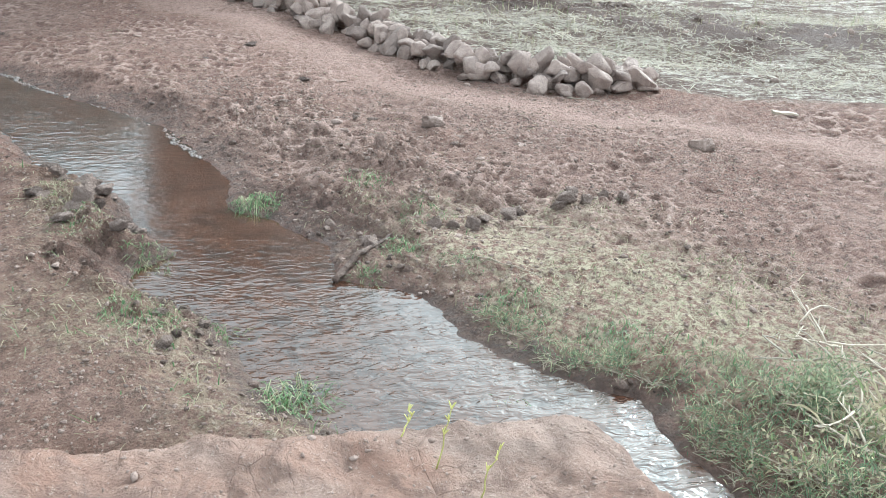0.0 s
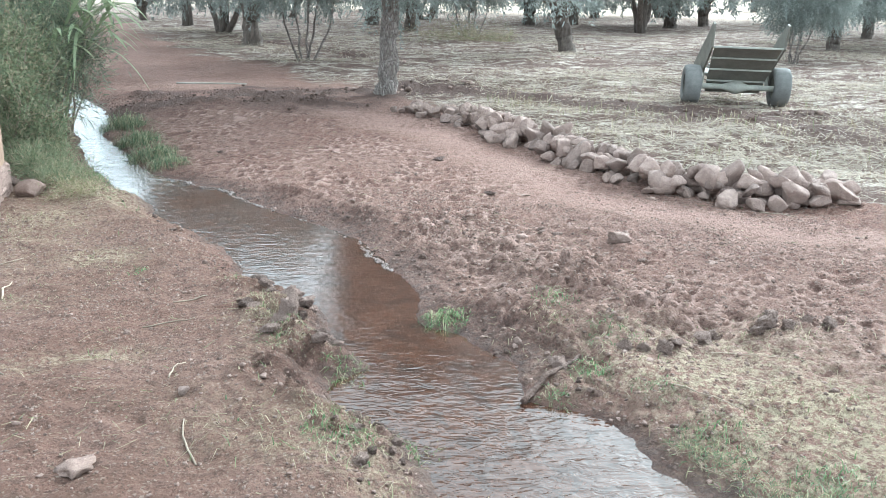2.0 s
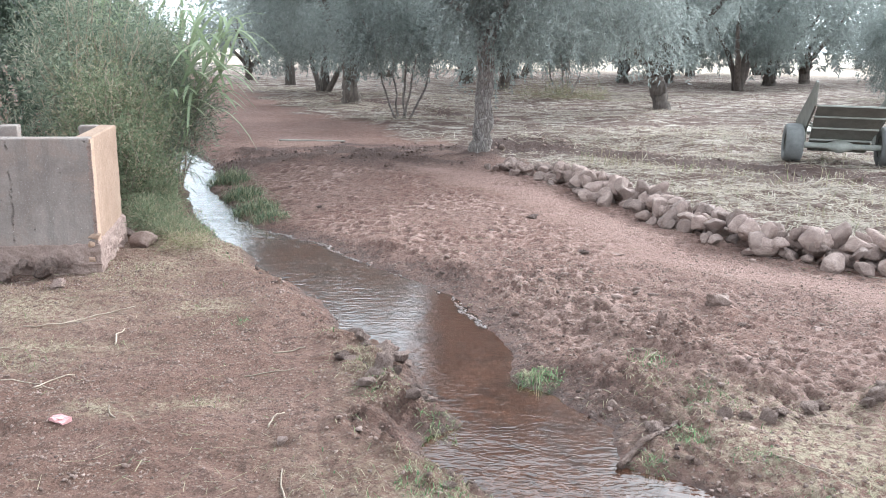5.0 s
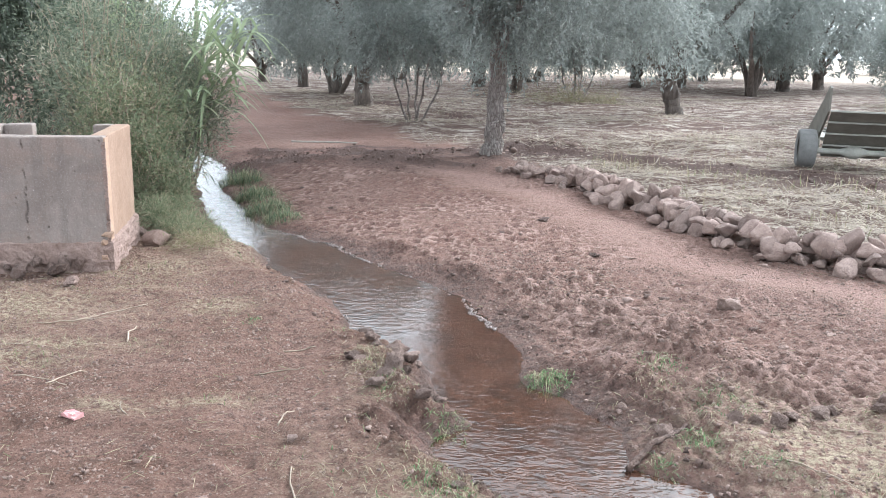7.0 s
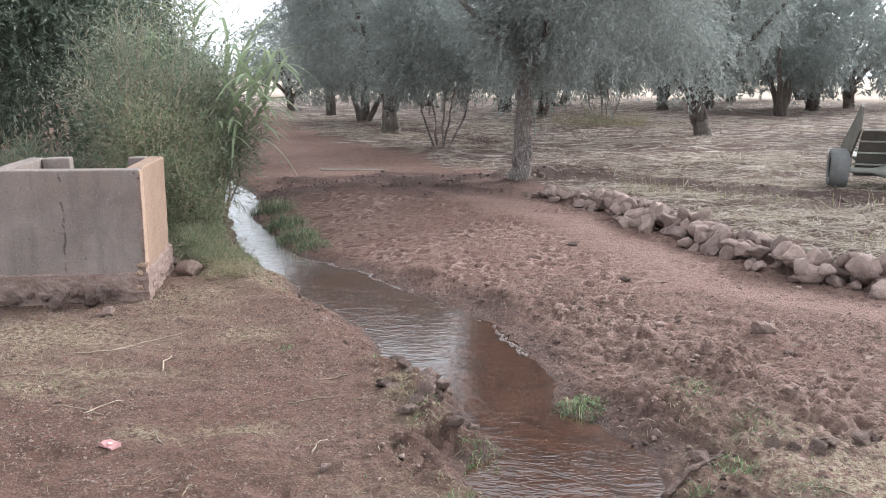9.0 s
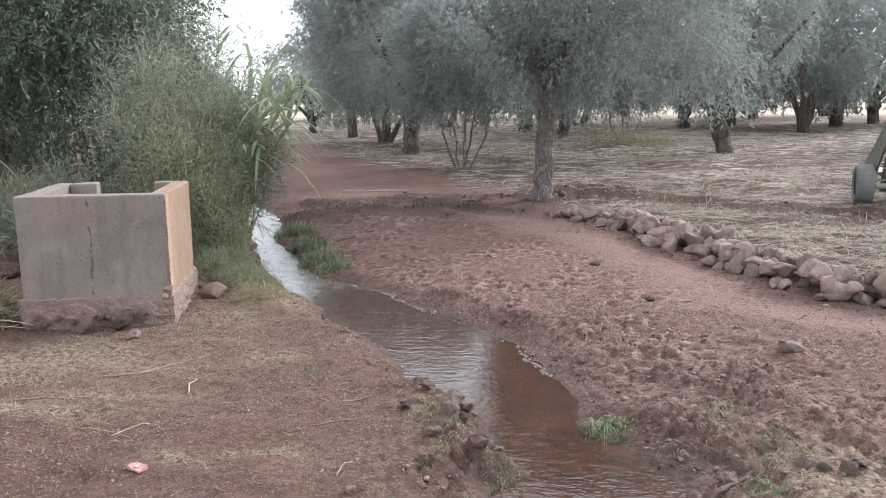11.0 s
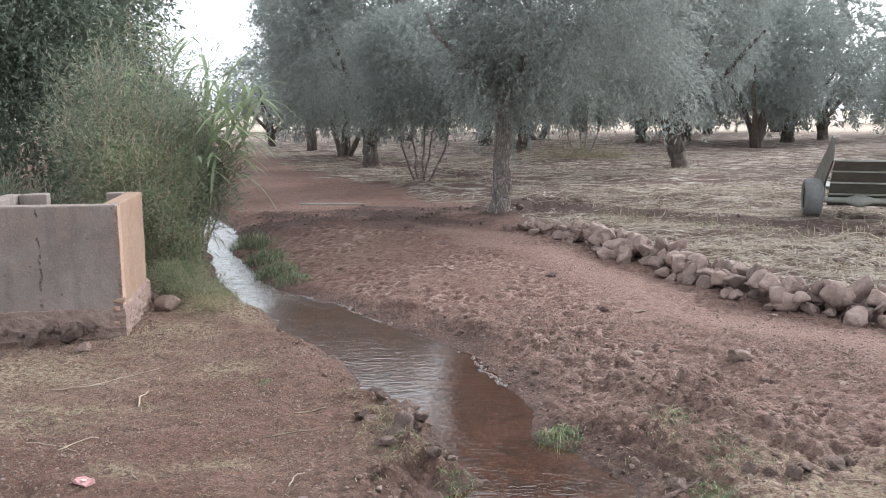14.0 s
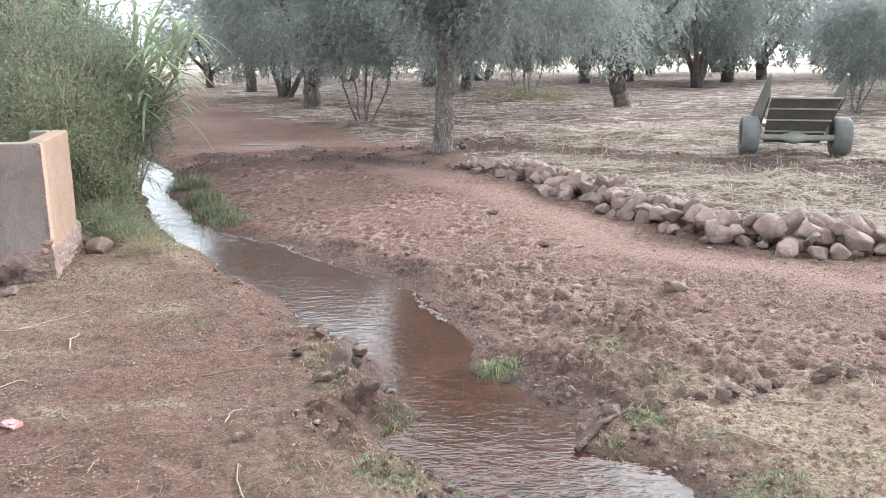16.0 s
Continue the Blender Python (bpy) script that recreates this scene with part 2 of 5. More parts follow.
def tube(points, radii, sides=7, wobble=0.0, seed=0):
    """Vertices and faces of a tapered tube along points."""
    pts = [Vector(p) for p in points]
    rnd = random.Random(seed)
    verts, faces = [], []
    side = Vector((1, 0, 0))
    for i, p in enumerate(pts):
        ahead = (pts[min(i + 1, len(pts) - 1)] - pts[max(i - 1, 0)]).normalized()
        side = (side - ahead * side.dot(ahead))
        side = side.normalized() if side.length > 1e-4 else ahead.orthogonal().normalized()
        other = ahead.cross(side)
        for s in range(sides):
            a = 2 * math.pi * s / sides
            r = radii[i] * (1 + wobble * rnd.uniform(-1, 1))
            verts.append(p + (side * math.cos(a) + other * math.sin(a)) * r)
    for i in range(len(pts) - 1):
        for s in range(sides):
            a, b = i * sides + s, i * sides + (s + 1) % sides
            faces.append((a, b, b + sides, a + sides))
    faces.append(tuple(range(sides))[::-1])
    faces.append(tuple((len(pts) - 1) * sides + s for s in range(sides)))
    return [tuple(v) for v in verts], faces


def joined(pieces):
    verts, faces = [], []
    for v, f in pieces:
        n = len(verts)
        verts += v
        faces += [tuple(i + n for i in face) for face in f]
    return verts, faces


def box_piece(x0, x1, y0, y1, z0, z1):
    v = [(x, y, z) for z in (z0, z1) for x, y in ((x0, y0), (x1, y0), (x1, y1), (x0, y1))]
    return v, [(3, 2, 1, 0), (4, 5, 6, 7), (0, 1, 5, 4), (1, 2, 6, 5), (2, 3, 7, 6), (3, 0, 4, 7)]


def bevelled(bm, width, segments=2):
    bmesh.ops.bevel(bm, geom=bm.edges[:], offset=width, segments=segments, affect="EDGES", profile=0.6)
    return bm


def bm_of(verts, faces):
    bm = bmesh.new()
    vs = [bm.verts.new(v) for v in verts]
    for f in faces:
        bm.faces.new([vs[i] for i in f])
    bmesh.ops.recalc_face_normals(bm, faces=bm.faces[:])
    return bm


def leaf_blades(base, way, length, width, rng, bend=0.0, plain=False):
    """Arrays of leaves from base along way: a diamond each, or one pointed face where they are plain."""
    n = len(base)
    way = way / np.linalg.norm(way, axis=1)[:, None]
    across = np.cross(way, rng.normal(size=(n, 3)))
    across /= np.linalg.norm(across, axis=1)[:, None] + 1e-9
    length, width = np.broadcast_to(length, n)[:, None], np.broadcast_to(width, n)[:, None]
    mid = base + way * length * 0.45
    tip = base + way * length + np.array([0, 0, -1.0]) * bend * length
    if plain:
        verts = np.stack([base - across * width * 0.45, base + across * width * 0.55 + way * length * 0.2, tip], 1).reshape(-1, 3)
        return verts, np.arange(3 * n).reshape(n, 3)
    verts = np.stack([base, mid + across * width / 2, tip, mid - across * width / 2], 1).reshape(-1, 3)
    return verts, np.arange(4 * n).reshape(n, 4)


def grass_blades(x, y, z, height, width, rng, lean=0.5, droop=0.3):
    """Arrays of upright bent blades: two quads and a tip each."""
    n = len(x)
    base = np.stack([x, y, z], 1)
    a = rng.uniform(0, 2 * np.pi, n)
    out = np.stack([np.cos(a), np.sin(a), np.zeros(n)], 1)
    side = np.stack([-np.sin(a), np.cos(a), np.zeros(n)], 1) * np.broadcast_to(width, n)[:, None] / 2
    h = np.broadcast_to(height, n)[:, None]
    ln = (rng.uniform(0.1, 1, n) * lean)[:, None]
    up = np.array([0, 0, 1.0])
    mid = base + up * h * 0.55 + out * h * ln * 0.35
    tip = base + up * h * (1 - droop * ln) + out * h * ln * 1.1
    verts = np.stack([base - side, base + side, mid - side * 0.8, mid + side * 0.8, tip - side * 0.15, tip + side * 0.15], 1).reshape(-1, 3)
    k = np.arange(n)[:, None] * 6
    faces = np.concatenate([k + np.array([0, 1, 3, 2]), k + np.array([2, 3, 5, 4])], 0)
    return verts, faces


def scatter(count, x0, x1, y0, y1, rng, weight):
    """Places in a stretch of the plan, as dense as weight(x, y, zones) says."""
    x, y = rng.uniform(x0, x1, count), rng.uniform(y0, y1, count)
    keep = rng.uniform(0, 1, count) < weight(x, y, zones(x, y))
    return x[keep], y[keep]


# ---- materials ----
def material(name, rough=0.9, specular=0.3):
    m = bpy.data.materials.new(name)
    m.use_nodes = True
    shader = m.node_tree.nodes["Principled BSDF"]
    shader.inputs["Roughness"].default_value = rough
    shader.inputs["Specular IOR Level"].default_value = specular
    return m, m.node_tree, shader


def add(nt, kind, ins=None, **props):
    n = nt.nodes.new("ShaderNode" + kind)
    for key, value in props.items():
        setattr(n, key, value)
    for key, value in (ins or {}).items():
        if isinstance(value, bpy.types.NodeSocket):
            nt.links.new(value, n.inputs[key])
        else:
            n.inputs[key].default_value = value
    return n


def noise_of(nt, scale, detail=4.0, rough=0.6, distortion=0.0, stretch=None):
    where = add(nt, "TexCoord").outputs["Object"]
    if stretch:
        where = add(nt, "Mapping", {"Vector": where, "Scale": stretch}).outputs[0]
    return add(nt, "TexNoise", {"Vector": where, "Scale": scale, "Detail": detail, "Roughness": rough, "Distortion": distortion}).outputs["Fac"]


def span(nt, value, low, high, to_low=0.0, to_high=1.0):
    return add(nt, "MapRange", {"Value": value, "From Min": low, "From Max": high, "To Min": to_low, "To Max": to_high}).outputs[0]


def blend(nt, fac, a, b, how="MIX"):
    n = nt.nodes.new("ShaderNodeMix")
    n.data_type, n.blend_type = "RGBA", how
    for socket, value in ((n.inputs[0], fac), (n.inputs[6], a), (n.inputs[7], b)):
        if isinstance(value, bpy.types.NodeSocket):
            nt.links.new(value, socket)
        else:
            socket.default_value = (*value, 1) if isinstance(value, tuple) else value
    return n.outputs[2]


def maths(nt, how, a, b):
    n = nt.nodes.new("ShaderNodeMath")
    n.operation = how
    for socket, value in zip(n.inputs, (a, b)):
        if isinstance(value, bpy.types.NodeSocket):
            nt.links.new(value, socket)
        else:
            socket.default_value = value
    return n.outputs[0]


def relief(nt, shader, height, distance, strength=1.0):
    bump = add(nt, "Bump", {"Height": height, "Distance": distance, "Strength": strength})
    nt.links.new(bump.outputs[0], shader.inputs["Normal"])


def simple(name, dark, light, scale, rough=0.9, bump=0.004, bump_scale=None, specular=0.3, stretch=None, per="object"):
    """A material that varies between two colours at two scales and from piece to piece."""
    m, nt, sh = material(name, rough, specular)
    broad = span(nt, noise_of(nt, scale, 5, 0.6, 0.3, stretch), 0.3, 0.7)
    fine = noise_of(nt, scale * 9, 3, 0.7, 0, stretch)
    col = blend(nt, broad, dark, light)
    col = blend(nt, span(nt, fine, 0.35, 0.75, 0, 0.45), col, tuple(c * 0.55 for c in dark))
    if per == "object":
        chance = add(nt, "ObjectInfo").outputs["Random"]
    else:
        chance = span(nt, add(nt, "NewGeometry").outputs["Random Per Island"], 0, 1, -0.1, 1.3)
    col = blend(nt, 1.0, col, add(nt, "CombineColor", {"Red": (v := span(nt, chance, 0, 1, 0.72, 1.22)), "Green": v, "Blue": v}).outputs[0], "MULTIPLY")
    nt.links.new(col, sh.inputs["Base Color"])
    relief(nt, sh, noise_of(nt, bump_scale or scale * 6, 6, 0.65, 0, stretch), bump)
    return m


def attribute(nt, name):
    return add(nt, "Attribute", attribute_name=name).outputs["Fac"]


def soil_material():
    m, nt, sh = material("red_soil", 0.95, 0.12)
    broad = noise_of(nt, 0.55, 5, 0.6, 0.5)
    patches = noise_of(nt, 2.3, 7, 0.72, 0.2, (0.7, 1.2, 1.0))
    mid = noise_of(nt, 17.0, 6, 0.72)
    fine = noise_of(nt, 75.0, 4, 0.85)
    col = blend(nt, span(nt, broad, 0.38, 0.62), (0.206, 0.114, 0.09), (0.242, 0.148, 0.122))
    col = blend(nt, span(nt, patches, 0.47, 0.62, 0, 0.5), col, (0.30, 0.19, 0.158))
    col = blend(nt, maths(nt, "MULTIPLY", attribute(nt, "dust"), 0.7), col, (0.36, 0.232, 0.194))
    col = blend(nt, maths(nt, "MULTIPLY", attribute(nt, "near_bank"), span(nt, patches, 0.35, 0.65, 0.75, 0.3)), col, (0.15, 0.09, 0.066))
    pits = span(nt, mid, 0.48, 0.61, 0, 0.75)
    pits = maths(nt, "MULTIPLY", pits, span(nt, attribute(nt, "dust"), 0.2, 1.0, 1.0, 0.35))
    col = blend(nt, pits, col, (0.115, 0.072, 0.058))
    col = blend(nt, span(nt, fine, 0.54, 0.68, 0, 0.35), col, (0.40, 0.30, 0.25))
    col = blend(nt, span(nt, fine, 0.34, 0.44, 0.35, 0.0), col, (0.10, 0.066, 0.055))
    place = add(nt, "TexCoord").outputs["Object"]
    stir = add(nt, "TexNoise", {"Vector": place, "Scale": 8.0, "Detail": 4.0}).outputs["Color"]
    stir = add(nt, "VectorMath", {0: stir, 1: (0.14, 0.14, 0.14)}, operation="MULTIPLY").outputs[0]
    bent = add(nt, "VectorMath", {0: place, 1: stir}, operation="ADD")
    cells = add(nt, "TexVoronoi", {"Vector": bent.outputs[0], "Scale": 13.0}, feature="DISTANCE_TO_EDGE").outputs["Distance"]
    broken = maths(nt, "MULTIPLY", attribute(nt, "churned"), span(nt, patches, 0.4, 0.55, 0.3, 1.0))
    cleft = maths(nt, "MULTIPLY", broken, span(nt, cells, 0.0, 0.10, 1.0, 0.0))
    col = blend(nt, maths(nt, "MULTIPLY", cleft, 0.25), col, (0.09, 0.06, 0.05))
    col = blend(nt, maths(nt, "MULTIPLY", attribute(nt, "churned"), 0.4), col, blend(nt, mid, (0.40, 0.275, 0.23), (0.20, 0.13, 0.105)))
    crumbly = span(nt, attribute(nt, "churned"), 0.0, 0.8, 0.6, 1.5)
    crumbly = maths(nt, "MULTIPLY", crumbly, span(nt, attribute(nt, "dust"), 0.2, 1.0, 1.0, 0.6))
    heap = 0.0
    for scale, depth in ((15.0, 0.2), (46.0, 0.16)):
        crumb = add(nt, "TexVoronoi", {"Vector": bent.outputs[0], "Scale": scale})
        tone = add(nt, "SeparateColor", {"Color": crumb.outputs["Color"]}).outputs[0]
        tone = maths(nt, "ADD", 1.03, maths(nt, "MULTIPLY", maths(nt, "SUBTRACT", tone, 0.5), maths(nt, "MULTIPLY", crumbly, depth)))
        col = blend(nt, 1.0, col, add(nt, "CombineColor", {"Red": tone, "Green": tone, "Blue": tone}).outputs[0], "MULTIPLY")
        rise = maths(nt, "SUBTRACT", tone, maths(nt, "MULTIPLY", crumb.outputs["Distance"], crumbly))
        heap = maths(nt, "ADD", heap, maths(nt, "MULTIPLY", rise, 5.0 / scale))
    speck = add(nt, "TexVoronoi", {"Vector": place, "Scale": 105.0})
    tone = add(nt, "SeparateColor", {"Color": speck.outputs["Color"]}).outputs[0]
    col = blend(nt, span(nt, tone, 0.93, 0.95, 0, 0.35), col, (0.42, 0.34, 0.28))
    col = blend(nt, span(nt, tone, 0.09, 0.06, 0, 0.5), col, (0.085, 0.055, 0.046))
    # relief shading put into the colour: prints darkened, their rims lightened
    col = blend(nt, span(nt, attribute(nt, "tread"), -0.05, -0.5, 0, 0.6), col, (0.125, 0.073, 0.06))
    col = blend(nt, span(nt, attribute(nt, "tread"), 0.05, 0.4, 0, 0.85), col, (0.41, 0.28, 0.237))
    dry = maths(nt, "MULTIPLY", attribute(nt, "grassy"), span(nt, noise_of(nt, 26, 5, 0.8), 0.44, 0.58))
    col = blend(nt, maths(nt, "MULTIPLY", dry, 0.9), col, (0.45, 0.375, 0.265))
    rows = noise_of(nt, 2.4, 8, 0.78, 0.7, (0.6, 1.5, 1.0))
    tilled = blend(nt, mid, (0.17, 0.115, 0.095), (0.07, 0.047, 0.04))
    col = blend(nt, maths(nt, "MULTIPLY", attribute(nt, "field"), 0.85), col, tilled)
    straw = maths(nt, "MULTIPLY", attribute(nt, "field"), span(nt, rows, 0.48, 0.57))
    straw = maths(nt, "MULTIPLY", straw, span(nt, noise_of(nt, 11, 6, 0.85, 0.4, (0.7, 1.3, 1.0)), 0.42, 0.52, 0.1, 1.0))
    straw = maths(nt, "MULTIPLY", straw, span(nt, attribute(nt, "berm"), 0.1, 0.5, 1.0, 0.05))
    col = blend(nt, straw, col, blend(nt, fine, (0.40, 0.34, 0.285), (0.64, 0.565, 0.485)))
    col = blend(nt, maths(nt, "MULTIPLY", attribute(nt, "berm"), 1.0), col, blend(nt, fine, (0.062, 0.04, 0.035), (0.14, 0.092, 0.078)))
    # far dry stubble, with the sunlit brightness put into its pale colour
    col = blend(nt, attribute(nt, "far"), col, blend(nt, rows, (0.44, 0.35, 0.28), (0.58, 0.48, 0.39)))
    wet = maths(nt, "MULTIPLY", attribute(nt, "wet"), span(nt, mid, 0.3, 0.6, 0.35, 1.0))
    col = blend(nt, wet, col, blend(nt, fine, (0.062, 0.042, 0.036), (0.15, 0.10, 0.085)))
    nt.links.new(col, sh.inputs["Base Color"])
    nt.links.new(span(nt, wet, 0.4, 1.0, 0.95, 0.5), sh.inputs["Roughness"])
    height = maths(nt, "ADD", mid, maths(nt, "MULTIPLY", noise_of(nt, 34, 6, 0.8), 0.8))
    height = maths(nt, "ADD", height, maths(nt, "MULTIPLY", broken, span(nt, cells, 0.0, 0.25, 0.0, 0.9)))
    height = maths(nt, "ADD", height, heap)
    relief(nt, sh, height, 0.045)
    return m


def water_material():
    m, nt, sh = material("muddy_water", 0.03, 0.5)
    sh.inputs["IOR"].default_value = 1.33
    sh.inputs["Coat Weight"].default_value, sh.inputs["Coat IOR"].default_value, sh.inputs["Coat Roughness"].default_value = 0.5, 1.5, 0.02
    bed = noise_of(nt, 3.5, 6, 0.7, 0.6)
    col = blend(nt, span(nt, bed, 0.35, 0.7), (0.045, 0.0205, 0.013), (0.078, 0.0365, 0.0235))
    col = blend(nt, span(nt, noise_of(nt, 30, 4, 0.75), 0.55, 0.68, 0, 0.6), col, (0.03, 0.017, 0.012))
    col = blend(nt, span(nt, noise_of(nt, 7, 5, 0.7, 0.8), 0.48, 0.6, 0, 0.75), col, (0.026, 0.0135, 0.0095))
    # small light glints painted into the water's colour
    col = blend(nt, span(nt, noise_of(nt, 55, 2, 0.6), 0.66, 0.71, 0, 0.5), col, (0.15, 0.095, 0.065))
    nt.links.new(col, sh.inputs["Base Color"])
    where = add(nt, "TexCoord").outputs["Object"]
    turned = add(nt, "Mapping", {"Vector": where, "Rotation": (0, 0, radians(28)), "Scale": (0.7, 1.6, 1.0)}).outputs[0]
    small = add(nt, "TexNoise", {"Vector": turned, "Scale": 17.0, "Detail": 2.0, "Roughness": 0.5, "Distortion": 1.2}).outputs["Fac"]
    large = add(nt, "TexNoise", {"Vector": turned, "Scale": 6.0, "Detail": 2.0, "Roughness": 0.5, "Distortion": 0.8}).outputs["Fac"]
    calm = span(nt, noise_of(nt, 0.9, 3, 0.6, 0.5), 0.38, 0.62, 0.6, 1.1)
    along = add(nt, "SeparateXYZ", {"Vector": where}).outputs["Y"]
    calm = maths(nt, "MULTIPLY", calm, span(nt, along, 2.9, 3.9, 1.5, 0.4))
    rapid = span(nt, along, 7.2, 8.4, 0.0, 1.0)
    height = maths(nt, "MULTIPLY", maths(nt, "ADD", maths(nt, "MULTIPLY", small, 0.55), maths(nt, "MULTIPLY", large, 0.7)), maths(nt, "ADD", calm, rapid))
    bump = add(nt, "Bump", {"Height": height, "Distance": 0.0076, "Strength": 1.0})
    nt.links.new(bump.outputs[0], sh.inputs["Normal"])
    nt.links.new(bump.outputs[0], sh.inputs["Coat Normal"])
    return m


def concrete_material():
    m, nt, sh = material("old_concrete", 0.9, 0.25)
    col = blend(nt, span(nt, noise_of(nt, 2.2, 6, 0.65, 0.4), 0.38, 0.62), (0.18, 0.146, 0.13), (0.27, 0.224, 0.20))
    col = blend(nt, span(nt, noise_of(nt, 3.0, 7, 0.75, 0.8), 0.48, 0.58, 0, 0.7), col, (0.235, 0.178, 0.152))
    streak = span(nt, noise_of(nt, 5.0, 5, 0.65, 0.2, (2.2, 2.2, 0.25)), 0.5, 0.68, 0, 0.6)
    col = blend(nt, streak, col, (0.15, 0.124, 0.112))
    col = blend(nt, span(nt, noise_of(nt, 70, 3, 0.8), 0.53, 0.68, 0, 0.5), col, (0.34, 0.295, 0.265))
    cells = add(nt, "TexVoronoi", {"Vector": add(nt, "TexCoord").outputs["Object"], "Scale": 22.0})
    hole = maths(nt, "MULTIPLY", span(nt, cells.outputs["Distance"], 0.10, 0.2, 1.0, 0.0), span(nt, noise_of(nt, 5, 3), 0.54, 0.62))
    col = blend(nt, maths(nt, "MULTIPLY", hole, 0.7), col, (0.10, 0.08, 0.07))
    across = add(nt, "SeparateXYZ", {"Vector": add(nt, "TexCoord").outputs["Object"]}).outputs["X"]
    across = maths(nt, "ADD", across, maths(nt, "MULTIPLY", noise_of(nt, 9, 5, 0.7), 0.1))
    crack = span(nt, maths(nt, "ABSOLUTE", maths(nt, "SUBTRACT", across, 0.565), 0.0), 0.002, 0.011, 1.0, 0.0)
    crack = maths(nt, "MULTIPLY", crack, span(nt, noise_of(nt, 14, 3), 0.48, 0.58, 0.05, 1.0))
    col = blend(nt, maths(nt, "MULTIPLY", crack, 0.7), col, (0.09, 0.07, 0.062))
    chip = span(nt, noise_of(nt, 48, 2, 0.6), 0.69, 0.73, 0, 0.8)
    col = blend(nt, chip, col, (0.42, 0.37, 0.34))
    nt.links.new(col, sh.inputs["Base Color"])
    relief(nt, sh, maths(nt, "SUBTRACT", maths(nt, "SUBTRACT", noise_of(nt, 30, 6, 0.7), hole), crack), 0.012)
    return m


def ledge_material():
    m, nt, sh = material("ledge_clay", 0.95, 0.12)
    mid = noise_of(nt, 7, 7, 0.75, 0.5)
    fine = noise_of(nt, 60, 4, 0.85)
    col = blend(nt, span(nt, noise_of(nt, 1.6, 5, 0.65, 0.5), 0.38, 0.62), (0.262, 0.152, 0.116), (0.295, 0.207, 0.172))
    col = blend(nt, span(nt, mid, 0.48, 0.6, 0, 0.7), col, (0.17, 0.108, 0.088))
    col = blend(nt, span(nt, fine, 0.56, 0.68, 0, 0.4), col, (0.50, 0.40, 0.34))
    cells = add(nt, "TexVoronoi", {"Vector": add(nt, "TexCoord").outputs["Object"], "Scale": 9.0, "Randomness": 1.0}, feature="DISTANCE_TO_EDGE")
    crack = maths(nt, "MULTIPLY", span(nt, cells.outputs["Distance"], 0.0, 0.03, 1.0, 0.0), span(nt, noise_of(nt, 3, 3), 0.48, 0.58))
    col = blend(nt, maths(nt, "MULTIPLY", crack, 0.15), col, (0.13, 0.08, 0.07))
    nt.links.new(col, sh.inputs["Base Color"])
    relief(nt, sh, maths(nt, "SUBTRACT", maths(nt, "ADD", mid, maths(nt, "MULTIPLY", fine, 0.3)), maths(nt, "MULTIPLY", crack, 0.1)), 0.06)
    return m


def bark_material():
    """Pale flaking olive bark in upright plates with dark clefts."""
    m, nt, sh = material("olive_bark", 0.95, 0.15)
    where = add(nt, "Mapping", {"Vector": add(nt, "TexCoord").outputs["Object"], "Scale": (1.0, 1.0, 0.4)}).outputs[0]
    stir = add(nt, "TexNoise", {"Vector": where, "Scale": 9.0, "Detail": 4.0}).outputs["Color"]
    stir = add(nt, "VectorMath", {0: stir, 1: (0.12, 0.12, 0.12)}, operation="MULTIPLY").outputs[0]
    where = add(nt, "VectorMath", {0: where, 1: stir}, operation="ADD").outputs[0]
    plates = add(nt, "TexVoronoi", {"Vector": where, "Scale": 27.0})
    edge = add(nt, "TexVoronoi", {"Vector": where, "Scale": 27.0}, feature="DISTANCE_TO_EDGE").outputs["Distance"]
    tone = add(nt, "SeparateColor", {"Color": plates.outputs["Color"]}).outputs[0]
    col = blend(nt, tone, (0.25, 0.21, 0.19), (0.43, 0.375, 0.345))
    col = blend(nt, span(nt, noise_of(nt, 3.5, 5, 0.7, 0.4), 0.45, 0.65, 0, 0.6), col, (0.20, 0.165, 0.148))
    cleft = span(nt, edge, 0.0, 0.14, 0.55, 0.0)
    col = blend(nt, cleft, col, (0.085, 0.066, 0.058))
    nt.links.new(col, sh.inputs["Base Color"])
    relief(nt, sh, maths(nt, "ADD", span(nt, edge, 0.0, 0.3), maths(nt, "MULTIPLY", noise_of(nt, 40, 5, 0.7), 0.5)), 0.03)
    return m


def leaf_material(name, dark, light, odd, odd_share=0.12, gloss=0.6):
    m, nt, sh = material(name, gloss, 0.22)
    chance = add(nt, "NewGeometry").outputs["Random Per Island"]
    col = blend(nt, chance, dark, light)
    col = blend(nt, span(nt, add(nt, "TexWhiteNoise", {"W": chance}, noise_dimensions="1D").outputs["Value"], 1 - odd_share, 1 - odd_share + 0.02), col, odd)
    col = blend(nt, span(nt, noise_of(nt, 0.9, 3), 0.35, 0.65, 0.0, 0.35), col, tuple(0.55 * c for c in dark))
    nt.links.new(col, sh.inputs["Base Color"])
    thin = add(nt, "BsdfTranslucent", {"Color": col})
    mix = add(nt, "MixShader", {"Fac": 0.45, 1: sh.outputs[0], 2: thin.outputs[0]})
    nt.links.new(mix.outputs[0], nt.nodes["Material Output"].inputs["Surface"])
    return m


